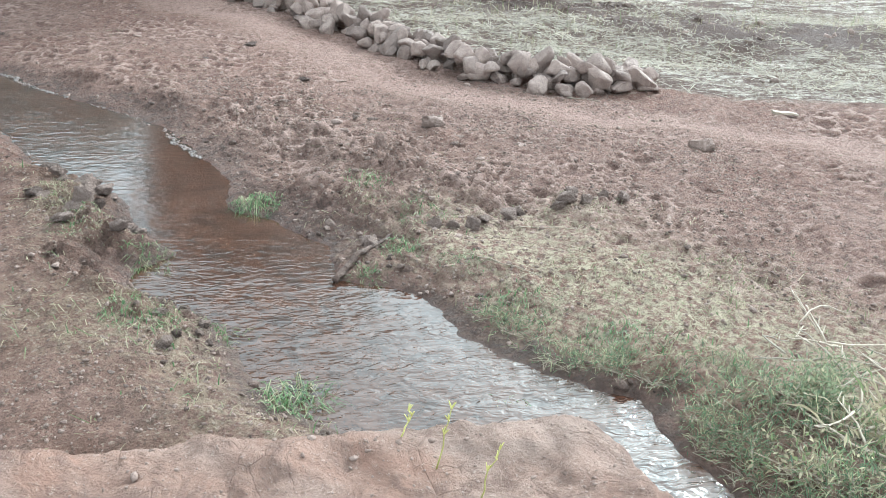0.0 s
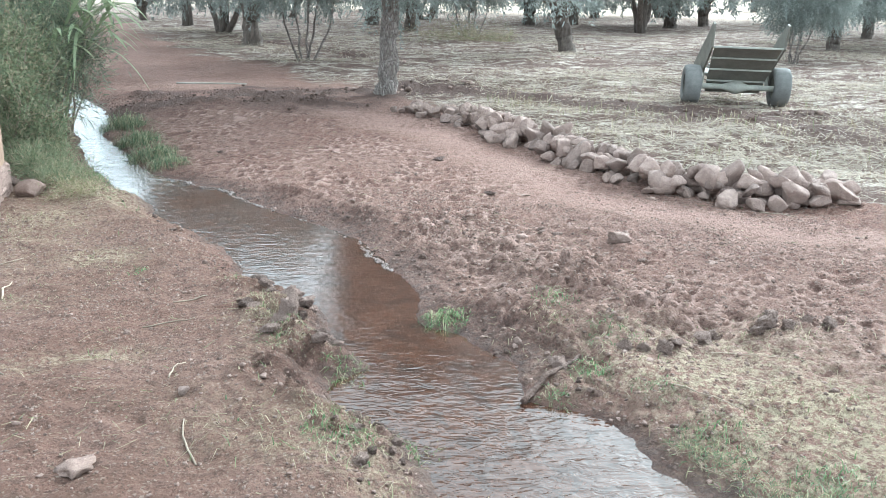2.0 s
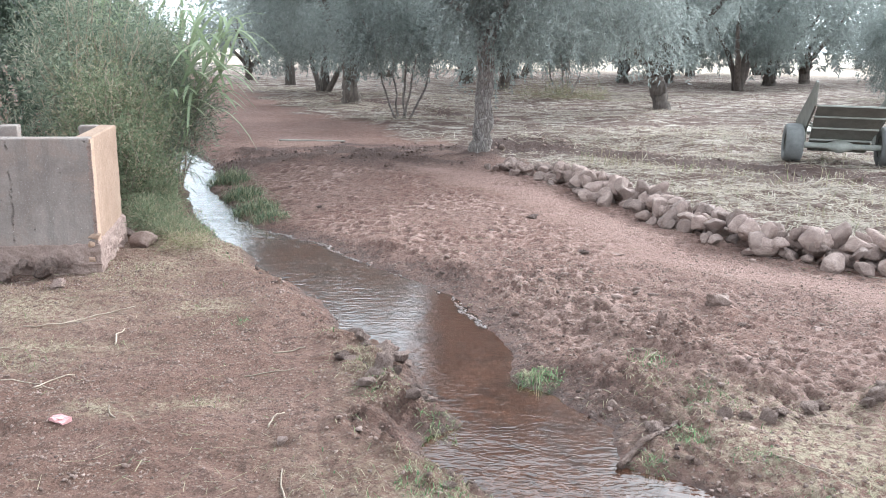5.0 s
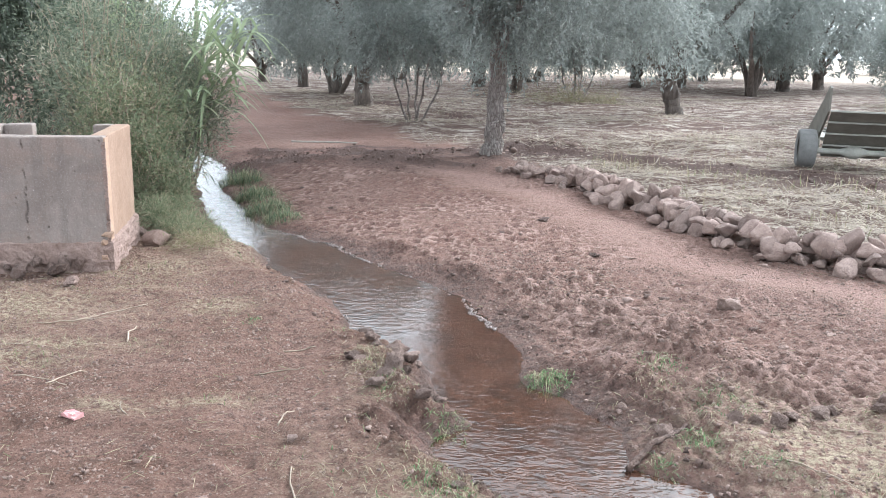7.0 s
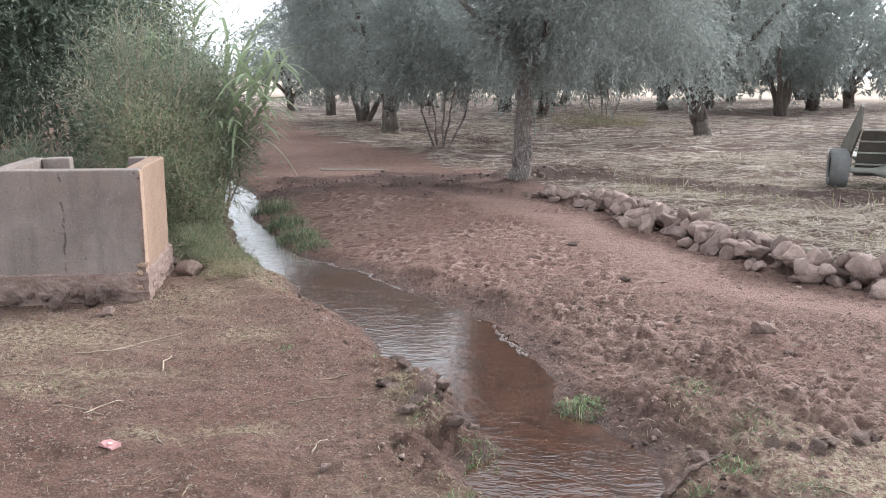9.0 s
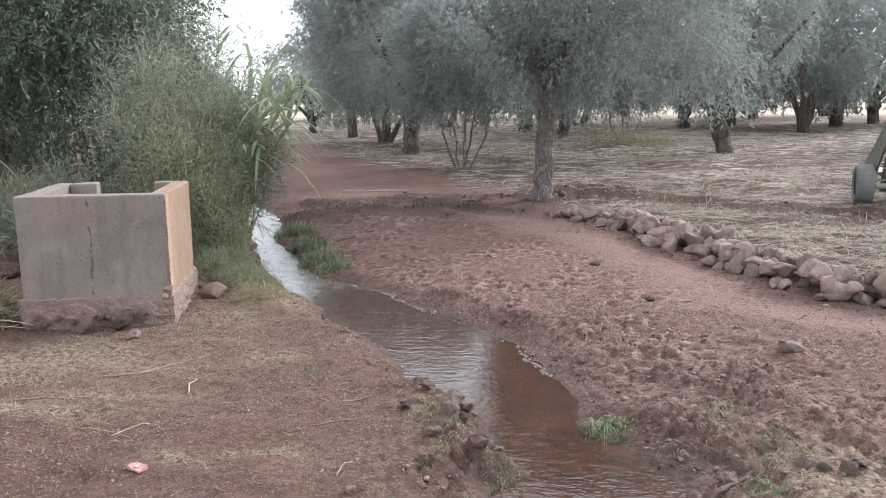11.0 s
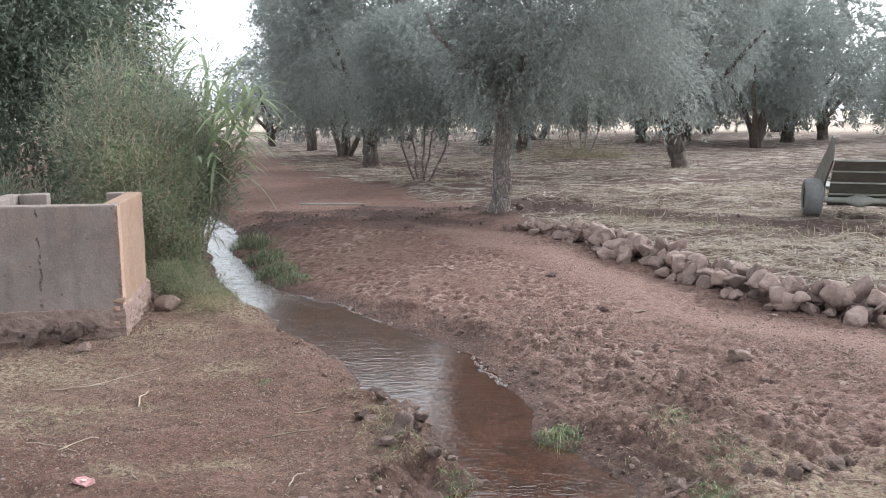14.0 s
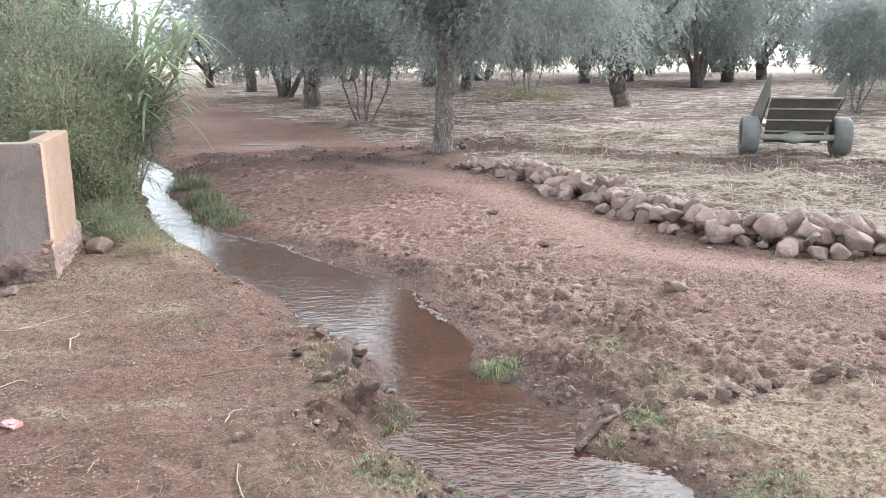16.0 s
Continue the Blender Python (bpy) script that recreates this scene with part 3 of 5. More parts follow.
SOIL = soil_material()
MUD_WATER = water_material()
CLOD = simple("dry_clod", (0.20, 0.135, 0.112), (0.32, 0.232, 0.197), 14, 0.95, 0.03, 35, per="island")
WET_CLOD = simple("wet_clod", (0.085, 0.055, 0.045), (0.18, 0.118, 0.095), 9, 0.85, 0.04, 30, per="island")
LEDGE_SOIL = ledge_material()
STONE = simple("field_stone", (0.245, 0.172, 0.147), (0.39, 0.288, 0.248), 5, 0.85, 0.025, 18)
TRACK_STONE = simple("trodden_stone", (0.26, 0.175, 0.145), (0.40, 0.285, 0.24), 8, 0.9, 0.012, 40)
CONCRETE = concrete_material()
PLASTER = simple("ochre_plaster", (0.315, 0.205, 0.146), (0.41, 0.285, 0.21), 4, 0.92, 0.008, 30)
RUBBLE = simple("crumbled_footing", (0.255, 0.172, 0.143), (0.39, 0.285, 0.245), 9, 0.95, 0.03, 25)
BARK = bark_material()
# olive bark with the crowns' shade put into its colour, for most trunks
SHADY_BARK = simple("shaded_olive_bark", (0.09, 0.07, 0.06), (0.22, 0.18, 0.155), 9, 0.95, 0.07, 17, stretch=(1, 1, 0.35))
TWIG = simple("dry_twig", (0.25, 0.19, 0.142), (0.43, 0.35, 0.275), 12, 0.85, 0.003)
STRAW = leaf_material("straw", (0.34, 0.285, 0.225), (0.58, 0.505, 0.415), (0.22, 0.16, 0.125), 0.2, 0.7)
DRY_GRASS = leaf_material("dry_grass", (0.27, 0.22, 0.145), (0.48, 0.41, 0.28), (0.18, 0.21, 0.10), 0.22, 0.7)
GREEN_GRASS = leaf_material("green_grass", (0.09, 0.15, 0.065), (0.19, 0.27, 0.12), (0.38, 0.35, 0.22), 0.3, 0.5)
# silvery leaf with haze lifted into its colour; the near tree's copy stays darker
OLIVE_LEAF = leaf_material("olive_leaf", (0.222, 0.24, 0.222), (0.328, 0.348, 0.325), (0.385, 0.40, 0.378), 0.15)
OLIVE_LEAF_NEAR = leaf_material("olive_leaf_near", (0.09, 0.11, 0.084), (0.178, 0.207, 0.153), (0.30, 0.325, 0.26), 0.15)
BUSH_LEAF = leaf_material("bush_leaf", (0.14, 0.165, 0.1), (0.295, 0.315, 0.195), (0.40, 0.33, 0.23), 0.2)
WEED_LEAF = leaf_material("weed_leaf", (0.145, 0.175, 0.125), (0.32, 0.35, 0.255), (0.42, 0.39, 0.29), 0.25)
BANK_LEAF = leaf_material("bank_leaf", (0.085, 0.125, 0.075), (0.23, 0.265, 0.15), (0.42, 0.38, 0.24), 0.3)
YELLOW_STALK = simple("yellow_stalk", (0.42, 0.38, 0.12), (0.58, 0.52, 0.2), 20, 0.7, 0.001)
REED_LEAF = leaf_material("reed_leaf", (0.24, 0.30, 0.165), (0.44, 0.49, 0.32), (0.56, 0.55, 0.43), 0.3)
RUBBER = simple("dusty_tyre", (0.13, 0.125, 0.12), (0.21, 0.205, 0.195), 8, 0.85, 0.002)
CART_STEEL = simple("weathered_green_steel", (0.125, 0.115, 0.096), (0.20, 0.186, 0.158), 5, 0.65, 0.002, specular=0.5)
CART_RIB = simple("pale_dusty_steel", (0.26, 0.255, 0.225), (0.36, 0.35, 0.31), 6, 0.7, 0.002)
PINK_PAPER = simple("faded_pink_paper", (0.58, 0.26, 0.26), (0.70, 0.42, 0.40), 30, 0.6, 0.001)
DEAD_WOOD = simple("dead_wood", (0.33, 0.26, 0.2), (0.48, 0.40, 0.32), 14, 0.85, 0.002)
SCUM = simple("pale_scum", (0.17, 0.135, 0.12), (0.32, 0.27, 0.25), 40, 0.8, 0.004)
PALE_WOOD = simple("bleached_wood", (0.42, 0.38, 0.33), (0.62, 0.58, 0.52), 9, 0.8, 0.003)


# ---- ground ----
def spread(stops, steps, reach, below, above):
    """Evenly spaced between the stops, then wider and wider out to reach on both sides."""
    inner = [np.arange(a, z - s / 2, s) for a, z, s in zip(stops, stops[1:], steps)] + [np.array([stops[-1]])]
    sides = []
    for growth, step in ((below, steps[0]), (above, steps[-1])):
        out, s, a = [], step, 0.0
        while a < reach:
            s *= growth
            a += s
            out.append(a)
        sides.append(out)
    return np.array([stops[0] - v for v in sides[0][::-1]] + list(np.concatenate(inner)) + [stops[-1] + v for v in sides[1]])


def build_ground():
    xs, ys = spread((-4.2, -1.2, 3.0, 5.4), (0.04, 0.019, 0.036), 3000, 1.07, 1.05), spread((1.4, 5.4, 9.4), (0.018, 0.034), 3000, 1.15, 1.027)
    gx, gy = np.meshgrid(xs, ys)
    x, y = gx.ravel(), gy.ravel()
    me = mesh_from("ground", np.stack([x, y, ground_z(x, y)], 1),
                   (np.arange(len(ys) - 1)[:, None, None] * len(xs) + np.arange(len(xs) - 1)[None, :, None] + np.array([0, 1, len(xs) + 1, len(xs)])).reshape(-1, 4), SOIL, True)
    z = zones(x, y)
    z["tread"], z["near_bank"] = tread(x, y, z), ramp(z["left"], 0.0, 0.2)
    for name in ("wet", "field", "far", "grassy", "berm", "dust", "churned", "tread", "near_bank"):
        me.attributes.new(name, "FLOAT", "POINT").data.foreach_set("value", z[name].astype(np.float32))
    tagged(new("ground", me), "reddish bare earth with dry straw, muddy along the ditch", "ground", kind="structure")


def build_water():
    ys = np.concatenate([np.arange(-6, 0, 0.5), np.arange(0, 14, 0.05), np.arange(14, 60, 1.0)])
    xl, xr = left_edge(ys) - 0.3, right_edge(ys) + 0.3
    k = np.linspace(0, 1, 9)
    x = xl[:, None] + (xr - xl)[:, None] * k
    verts = np.stack([x, np.repeat(ys[:, None], 9, 1), np.full_like(x, WATER)], -1).reshape(-1, 3)
    faces = (np.arange(len(ys) - 1)[:, None, None] * 9 + np.arange(8)[None, :, None] + np.array([0, 1, 10, 9])).reshape(-1, 4)
    tagged(new("water", mesh_from("water", verts, faces, MUD_WATER, True)), "shallow muddy brown water rippling along an earth ditch", "water", kind="structure")


def ledge_z(x, y):
    edge_y = np.interp(x, [-3.2, -0.4, 0.0, 0.5, 0.95, 1.2, 1.36], [2.14, 2.07, 2.03, 1.96, 1.93, 1.92, 1.87]) + 0.018 * fractal(x, y * 0 + 3, 0.35, 3, 7)
    edge_x = LEDGE_X + 0.025 * fractal(x * 0 + 9, y, 0.4, 3, 8)
    d = np.minimum(edge_y - y, (edge_x - x)) + 0.012 * fractal(x, y, 0.09, 3, 9)
    d = d - 0.05 * np.exp(-((edge_y - y) ** 2 + (edge_x - x) ** 2) / 0.01)
    top = LEDGE_Z + 0.015 * fractal(x, y, 0.5, 3, 17) + 0.014 * fractal(x, y, 0.16, 4, 18, 0.6) + 0.014 * ramp(fractal(x, y, 0.4, 2, 28), -0.1, 0.5) * clod_field(x, y, 0.09, 29) + 0.016 * np.abs(fractal(x, y, 0.3, 3, 19)) + 0.02 * np.exp(-((d - 0.12) / 0.1) ** 2)
    return top - 0.36 * (1 - ramp(d, -0.08, 0.06)) - 0.3 * (1 - ramp(np.minimum(x + 3.2, y + 2.0), 0, 1.2))


def build_ledge():
    xs, ys = spread((-3.2, -0.6, LEDGE_X + 0.12), (0.05, 0.012), 0, 1.1, 1.1), spread((-2.0, 1.2, LEDGE_Y + 0.2), (0.05, 0.012), 0, 1.1, 1.1)
    gx, gy = np.meshgrid(xs, ys)
    x, y = gx.ravel(), gy.ravel()
    me = mesh_from("earth_ledge", np.stack([x, y, ledge_z(x, y)], 1),
                   (np.arange(len(ys) - 1)[:, None, None] * len(xs) + np.arange(len(xs) - 1)[None, :, None] + np.array([0, 1, len(xs) + 1, len(xs)])).reshape(-1, 4), LEDGE_SOIL, True)
    tagged(new("earth_ledge", me), "raised pinkish clay ledge above the ditch", "earth ledge", kind="structure")


build_ground()
build_water()
build_ledge()


# ---- stones ----
def stone_mesh(seed, squash=0.75, levels=3, name="stone", mat=None, rugged=0.02):
    rnd = random.Random(seed)
    bm = bmesh.new()
    bmesh.ops.create_icosphere(bm, subdivisions=levels, radius=0.5)
    off = Vector((rnd.uniform(0, 50), rnd.uniform(0, 50), rnd.uniform(0, 50)))
    cuts = [(Vector((rnd.gauss(0, 1), rnd.gauss(0, 1), rnd.gauss(0, 1))).normalized(), rnd.uniform(0.2, 0.36)) for _ in range(13)]
    for v in bm.verts:
        p = v.co.copy()
        for n, far in cuts:
            over = p.dot(n) - far
            if over > 0:
                p -= n * over * 0.97
        p *= 1 + (0.07 + 0.6 * rugged) * noise.noise(v.co * 3 + off) + rugged * (noise.noise(v.co * 5 + off) + 0.6 * noise.noise(v.co * 12 + off))
        p.z *= squash
        v.co = p
    for f in bm.faces:
        f.smooth = True
    for e in bm.edges:
        e.smooth = e.calc_face_angle(0) < 0.32
    me = bpy.data.meshes.new(name)
    bm.to_mesh(me)
    bm.free()
    me.materials.append(mat or STONE)
    return me


STONES = [stone_mesh(s, random.Random(s).uniform(0.6, 0.9)) for s in range(9)]


def build_stone_row():
    row = thing("stone_row", "low heaped row of rough tan field stones beside the track", "stone row", (0, 0, 0))
    rnd = random.Random(4)
    seg = [math.hypot(WALL_X[i + 1] - WALL_X[i], WALL_Y[i + 1] - WALL_Y[i]) for i in range(len(WALL_X) - 1)]
    total = sum(seg)
    cum = np.concatenate([[0], np.cumsum(seg)])
    for layer, (count, low, high, wide) in enumerate(((140, 0.16, 0.31, 0.31), (100, 0.18, 0.35, 0.2), (56, 0.16, 0.33, 0.11))):
        for i in range(count):
            s = total * (i + rnd.uniform(0.1, 0.9)) / count
            cx, cy = np.interp(s, cum, WALL_X), np.interp(s, cum, WALL_Y)
            k = min(int(np.searchsorted(cum, s, side="right")) - 1, len(seg) - 1)
            nx, ny = (WALL_Y[k] - WALL_Y[k + 1]) / seg[k], (WALL_X[k + 1] - WALL_X[k]) / seg[k]
            o = rnd.uniform(-wide, wide)
            size = rnd.uniform(low, high) * (0.8 if s < 1.2 else 1.0) * (0.9 if layer == 0 else 1)
            fall = 0.55 if s < 1.3 or s > total - 0.5 else 1.0
            if fall < 1 and layer == 2:
                continue
            x, y = cx + nx * o, cy + ny * o
            z = gz(x, y) + (0.2 * size if layer == 0 else (0.045 + 0.07 * layer) * fall + 0.015)
            ob = part("stone", STONES[rnd.randrange(9)], None, row)
            ob.matrix_basis = Matrix.LocRotScale((x, y, z), Euler((rnd.uniform(-0.9, 0.9), rnd.uniform(-0.9, 0.9), rnd.uniform(0, 6.3))), (size * rnd.uniform(0.9, 1.3), size, size * rnd.uniform(0.8, 1.05)))


def lone_stone(x, y, size, label, turn=0.0, sink=0.2, k=0, mat=None, name="stone", category="stone", flat=0.8, rugged=0.3):
    ob = new(name, STONES[k] if mat is None else stone_mesh(100 + k, flat, 3, name, mat, rugged))
    ob.matrix_basis = Matrix.LocRotScale((x, y, gz(x, y) + size * flat * (0.5 - sink)), Euler((0.1, -0.1, radians(turn))), (size * 1.2, size, size))
    return tagged(ob, label, category)


build_stone_row()


# ---- concrete basin ----
def build_basin():
    W, D, T, TOP = 1.07, 1.03, 0.12, 1.0
    at = (-3.65, 5.72)
    basin = thing("water_basin", "small square concrete irrigation basin with a crumbling footing", "water basin", (*at, 0), 11.5)
    rnd = random.Random(8)

    def wall(name, x0, x1, y0, y1, mat, label=""):
        bm = bm_of(*box_piece(x0, x1, y0, y1, 0.16, TOP))
        bmesh.ops.subdivide_edges(bm, edges=bm.edges[:], cuts=5, use_grid_fill=True)
        for v in bm.verts:
            v.co += 0.006 * Vector((noise.noise(v.co * 6), noise.noise(v.co * 6 + Vector((9, 0, 0))), noise.noise(v.co * 5 + Vector((0, 9, 0)))))
        sharp = [e for e in bm.edges if e.calc_face_angle(0) > 0.9]
        bmesh.ops.bevel(bm, geom=sharp, offset=0.012, segments=2, affect="EDGES", profile=0.5)
        return part(name, bm, mat, basin, label)

    wall("front_wall", 0, W - 0.003, 0, T, CONCRETE, "grey-brown cast concrete wall")
    wall("side_wall", 0.002, T, T + 0.002, D, CONCRETE)
    wall("side_wall", W - T, W, T + 0.002, D, PLASTER, "wall coated in worn ochre plaster")
    wall("end_wall", T + 0.002, 0.34, D - T, D - 0.002, CONCRETE)
    wall("end_wall", 0.80, W - T - 0.002, D - T, D - 0.002, CONCRETE)
    # ochre plaster on the front wall's outer end and its spalled arris
    bm = bm_of(*box_piece(W - 0.002, W + 0.008, 0.004, T, 0.17, TOP - 0.01))
    part("plaster_strip", bm, PLASTER, basin)
    # footing: rough band that bulges and crumbles below the cast walls
    verts, faces = [], []
    loop = []
    for x in np.linspace(0.0, W + 0.012, 60):
        loop.append((x, -0.004, 0))
    for y in np.linspace(0.0, D + 0.02, 40):
        loop.append((W + 0.02, y, 0))
    for x in np.linspace(W + 0.01, -0.0, 20):
        loop.append((x, D + 0.02, 0))
    for y in np.linspace(D, 0.0, 20):
        loop.append((-0.012, y, 0))
    n, rings = len(loop), 12
    cx, cy = W / 2, D / 2
    for r in range(rings):
        z = 0.25 - 0.33 * r / (rings - 1)
        for i, (x, y, _) in enumerate(loop):
            k = noise.noise(Vector((x * 9, y * 9, z * 11)))
            k2 = noise.noise(Vector((x * 22, y * 22, z * 22)))
            q = r / (rings - 1)
            out = (-0.05 if r == 0 else 0.004 + 0.012 * q) + (0.014 * k + 0.016 * k2) * min(1, 2.5 * q) - (0.035 * max(0, k + 0.25) if 0.6 < q < 0.95 else 0)
            dx, dy = x - cx, y - cy
            far = math.hypot(dx, dy)
            verts.append((x + dx / far * out, y + dy / far * out, z + 0.015 * k2 + (0.03 * k if r == 0 else 0)))
    for r in range(rings - 1):
        for i in range(n):
            a, b = r * n + i, r * n + (i + 1) % n
            faces.append((a, a + n, b + n, b))
    faces.append(tuple(range(n)))
    part("footing", mesh_from("footing", verts, faces, RUBBLE, False), RUBBLE, basin, "crumbling reddish rubble footing")
    # chipped arris where the plaster has broken away from the concrete
    chips = []
    for n in range(46):
        z = 0.2 + 0.78 * n / 46 + rnd.uniform(-0.01, 0.01)
        s = rnd.uniform(0.008, 0.022)
        v, f = box_piece(W - s * 0.9, W + 0.0095, -0.003, s * 0.8, z - s * 0.7, z + s * 0.7)
        chips.append(([(x + rnd.uniform(-0.004, 0.002), y + rnd.uniform(-0.002, 0.004), q + rnd.uniform(-0.006, 0.006)) for x, y, q in v], f))
    part("chipped_edge", mesh_from("chipped_edge", *joined(chips), RUBBLE), RUBBLE, basin, "reddish chipped edge")
    # stones and ochre lumps that stick out of the footing
    for n in range(14):
        corner = n >= 9
        size = rnd.uniform(0.09, 0.13) if corner else rnd.uniform(0.07, 0.15)
        x, y, z = (W + rnd.uniform(-0.06, -0.02), rnd.uniform(0.0, 0.1), 0.04 + 0.06 * (n - 9)) if corner else (0.05 + 0.1 * n, rnd.uniform(-0.05, -0.01), rnd.uniform(0.02, 0.13))
        lump = part("footing_stone", stone_mesh(300 + n, 0.85, 2, "footing_stone", PLASTER if corner else (RUBBLE, CLOD)[n % 2], 0.25), None, basin)
        lump.matrix_basis = Matrix.LocRotScale((x, y, z), Euler((rnd.uniform(-1, 1), rnd.uniform(-1, 1), rnd.uniform(0, 6))), (size * 1.1, size * 0.8, size))
    # earth floor inside
    bm = bm_of(*box_piece(T, W - T, T, D - T, 0.1, 0.3))
    part("basin_floor", bm, RUBBLE, basin)


build_basin()
lone_stone(-2.58, 6.78, 0.27, "rounded brown boulder beside the basin", 20, 0.2, 1, TRACK_STONE, rugged=0.04)
lone_stone(-2.86, 7.2, 0.15, "small brown stone beside the basin", 80, 0.2, 3)
lone_stone(-3.13, 5.62, 0.13, "reddish oval stone against the basin footing", 95, 0.1, 2, RUBBLE, flat=1.1)
lone_stone(-2.88, 5.66, 0.14, "grey oval stone against the basin footing", 75, 0.1, 4, WET_CLOD, flat=1.1)
lone_stone(-2.72, 5.52, 0.12, "flat brown stone by the basin", 30, 0.2, 5, RUBBLE)
lone_stone(-0.72, 3.27, 0.055, "small pale pebble on bare earth", 0, 0.15, 0)
lone_stone(1.83, 5.45, 0.2, "half buried pinkish stone on the track", 10, 0.36, 6, TRACK_STONE)
lone_stone(3.69, 4.85, 0.24, "half buried earthy stone on the track", 40, 0.42, 7, TRACK_STONE)
lone_stone(2.25, 4.04, 0.12, "rounded clod of dry earth on the bank", 30, 0.3, 8, CLOD)
lone_stone(-4.9, 7.6, 0.3, "dark stone behind the basin", 30, 0.2, 8, WET_CLOD)
for n, (x, y, s, a) in enumerate(((-0.36, 3.98, 0.14, 20), (-0.45, 4.12, 0.1, 70), (-0.18, 3.72, 0.09, 10), (-0.52, 4.25, 0.1, 40), (-0.42, 3.85, 0.1, 15), (0.98, 3.62, 0.12, 100))):
    lone_stone(x, y, s, "lumpy clod of damp mud on the bank of the ditch", a, 0.36, n, WET_CLOD if n == 1 else CLOD, "mud_clod", "mud clod")
for n in range(11):
    rnd = random.Random(500 + n)
    lone_stone(1.3 + 0.12 * n + rnd.uniform(-0.07, 0.07), 3.68 + 0.022 * n + rnd.uniform(-0.07, 0.07), rnd.uniform(0.06, 0.13), "dry rounded clod of earth on the churned bank", rnd.uniform(0, 180), 0.3, n % 9, CLOD, "earth_clod", "earth clod", 0.95)


rnd = random.Random(47)
for n in range(26):
    y = rnd.uniform(3.85, 4.75) if n < 15 else rnd.uniform(2.75, 3.5)
    x = float(left_edge(y)) - abs(rnd.gauss(0.02, 0.12)) - 0.02
    lone_stone(x, y, rnd.uniform(0.06, 0.15) if n < 15 else rnd.uniform(0.04, 0.08), "broken clod of damp mud at the water's edge", rnd.uniform(0, 180), 0.42, n % 9, CLOD if n % 4 else WET_CLOD, "mud_clod", "mud clod", rnd.uniform(0.7, 1.0))

def root(points, radius, seed):
    """A muddy root that winds out of the bank."""
    rnd = random.Random(seed)
    pts = []
    for (ax, ay, az), (bx, by, bz) in zip(points, points[1:]):
        for k in range(5):
            q = k / 5
            pts.append((ax + (bx - ax) * q + rnd.gauss(0, 0.003), ay + (by - ay) * q + rnd.gauss(0, 0.003), az + (bz - az) * q + rnd.gauss(0, 0.004)))
    pts.append(points[-1])
    count = len(pts)
    me = mesh_from("root", *tube(pts, [radius * (1.1 - 0.5 * k / count) * rnd.uniform(0.8, 1.2) for k in range(count)], 9, 0.25, seed), WET_CLOD, True)
    thing("root", "muddy root sticking out of the bank of the ditch", "root", data=me)


root([(0.75, 3.34, -0.1), (0.88, 3.48, -0.04), (1.02, 3.62, gz(1.02, 3.62)), (1.14, 3.74, gz(1.14, 3.74) - 0.02)], 0.014, 1)


rnd = random.Random(31)
FLAT_STONES = [stone_mesh(200 + k, 0.5, 2, "track_stone", TRACK_STONE, 0.03) for k in range(5)]
for n in range(22):
    y = rnd.uniform(4.4, 9.2)
    x = float(right_edge(y)) + rnd.uniform(0.6, 2.4)
    size = rnd.choice((0.05, 0.06, 0.08, 0.1, 0.14)) * rnd.uniform(0.8, 1.2)
    ob = new("track_stone", FLAT_STONES[n % 5])
    ob.matrix_basis = Matrix.LocRotScale((x, y, gz(x, y) - 0.06 * size), Euler((rnd.uniform(-0.1, 0.1), rnd.uniform(-0.1, 0.1), rnd.uniform(0, 6.3))), (size * rnd.uniform(1.0, 1.6), size, size * 0.6))
    tagged(ob, "small flat pinkish stone trodden into the track", "stone", "stones trodden into the track")


lone_stone(-0.99, 2.73, 0.15, "pale flat stone half buried in bare earth", 20, 0.33, 4, TRACK_STONE, flat=0.5)
lone_stone(0.13, 3.34, 0.075, "small dark stone breaking the surface of the ditch water", 10, -0.9, 2, WET_CLOD, flat=0.6)


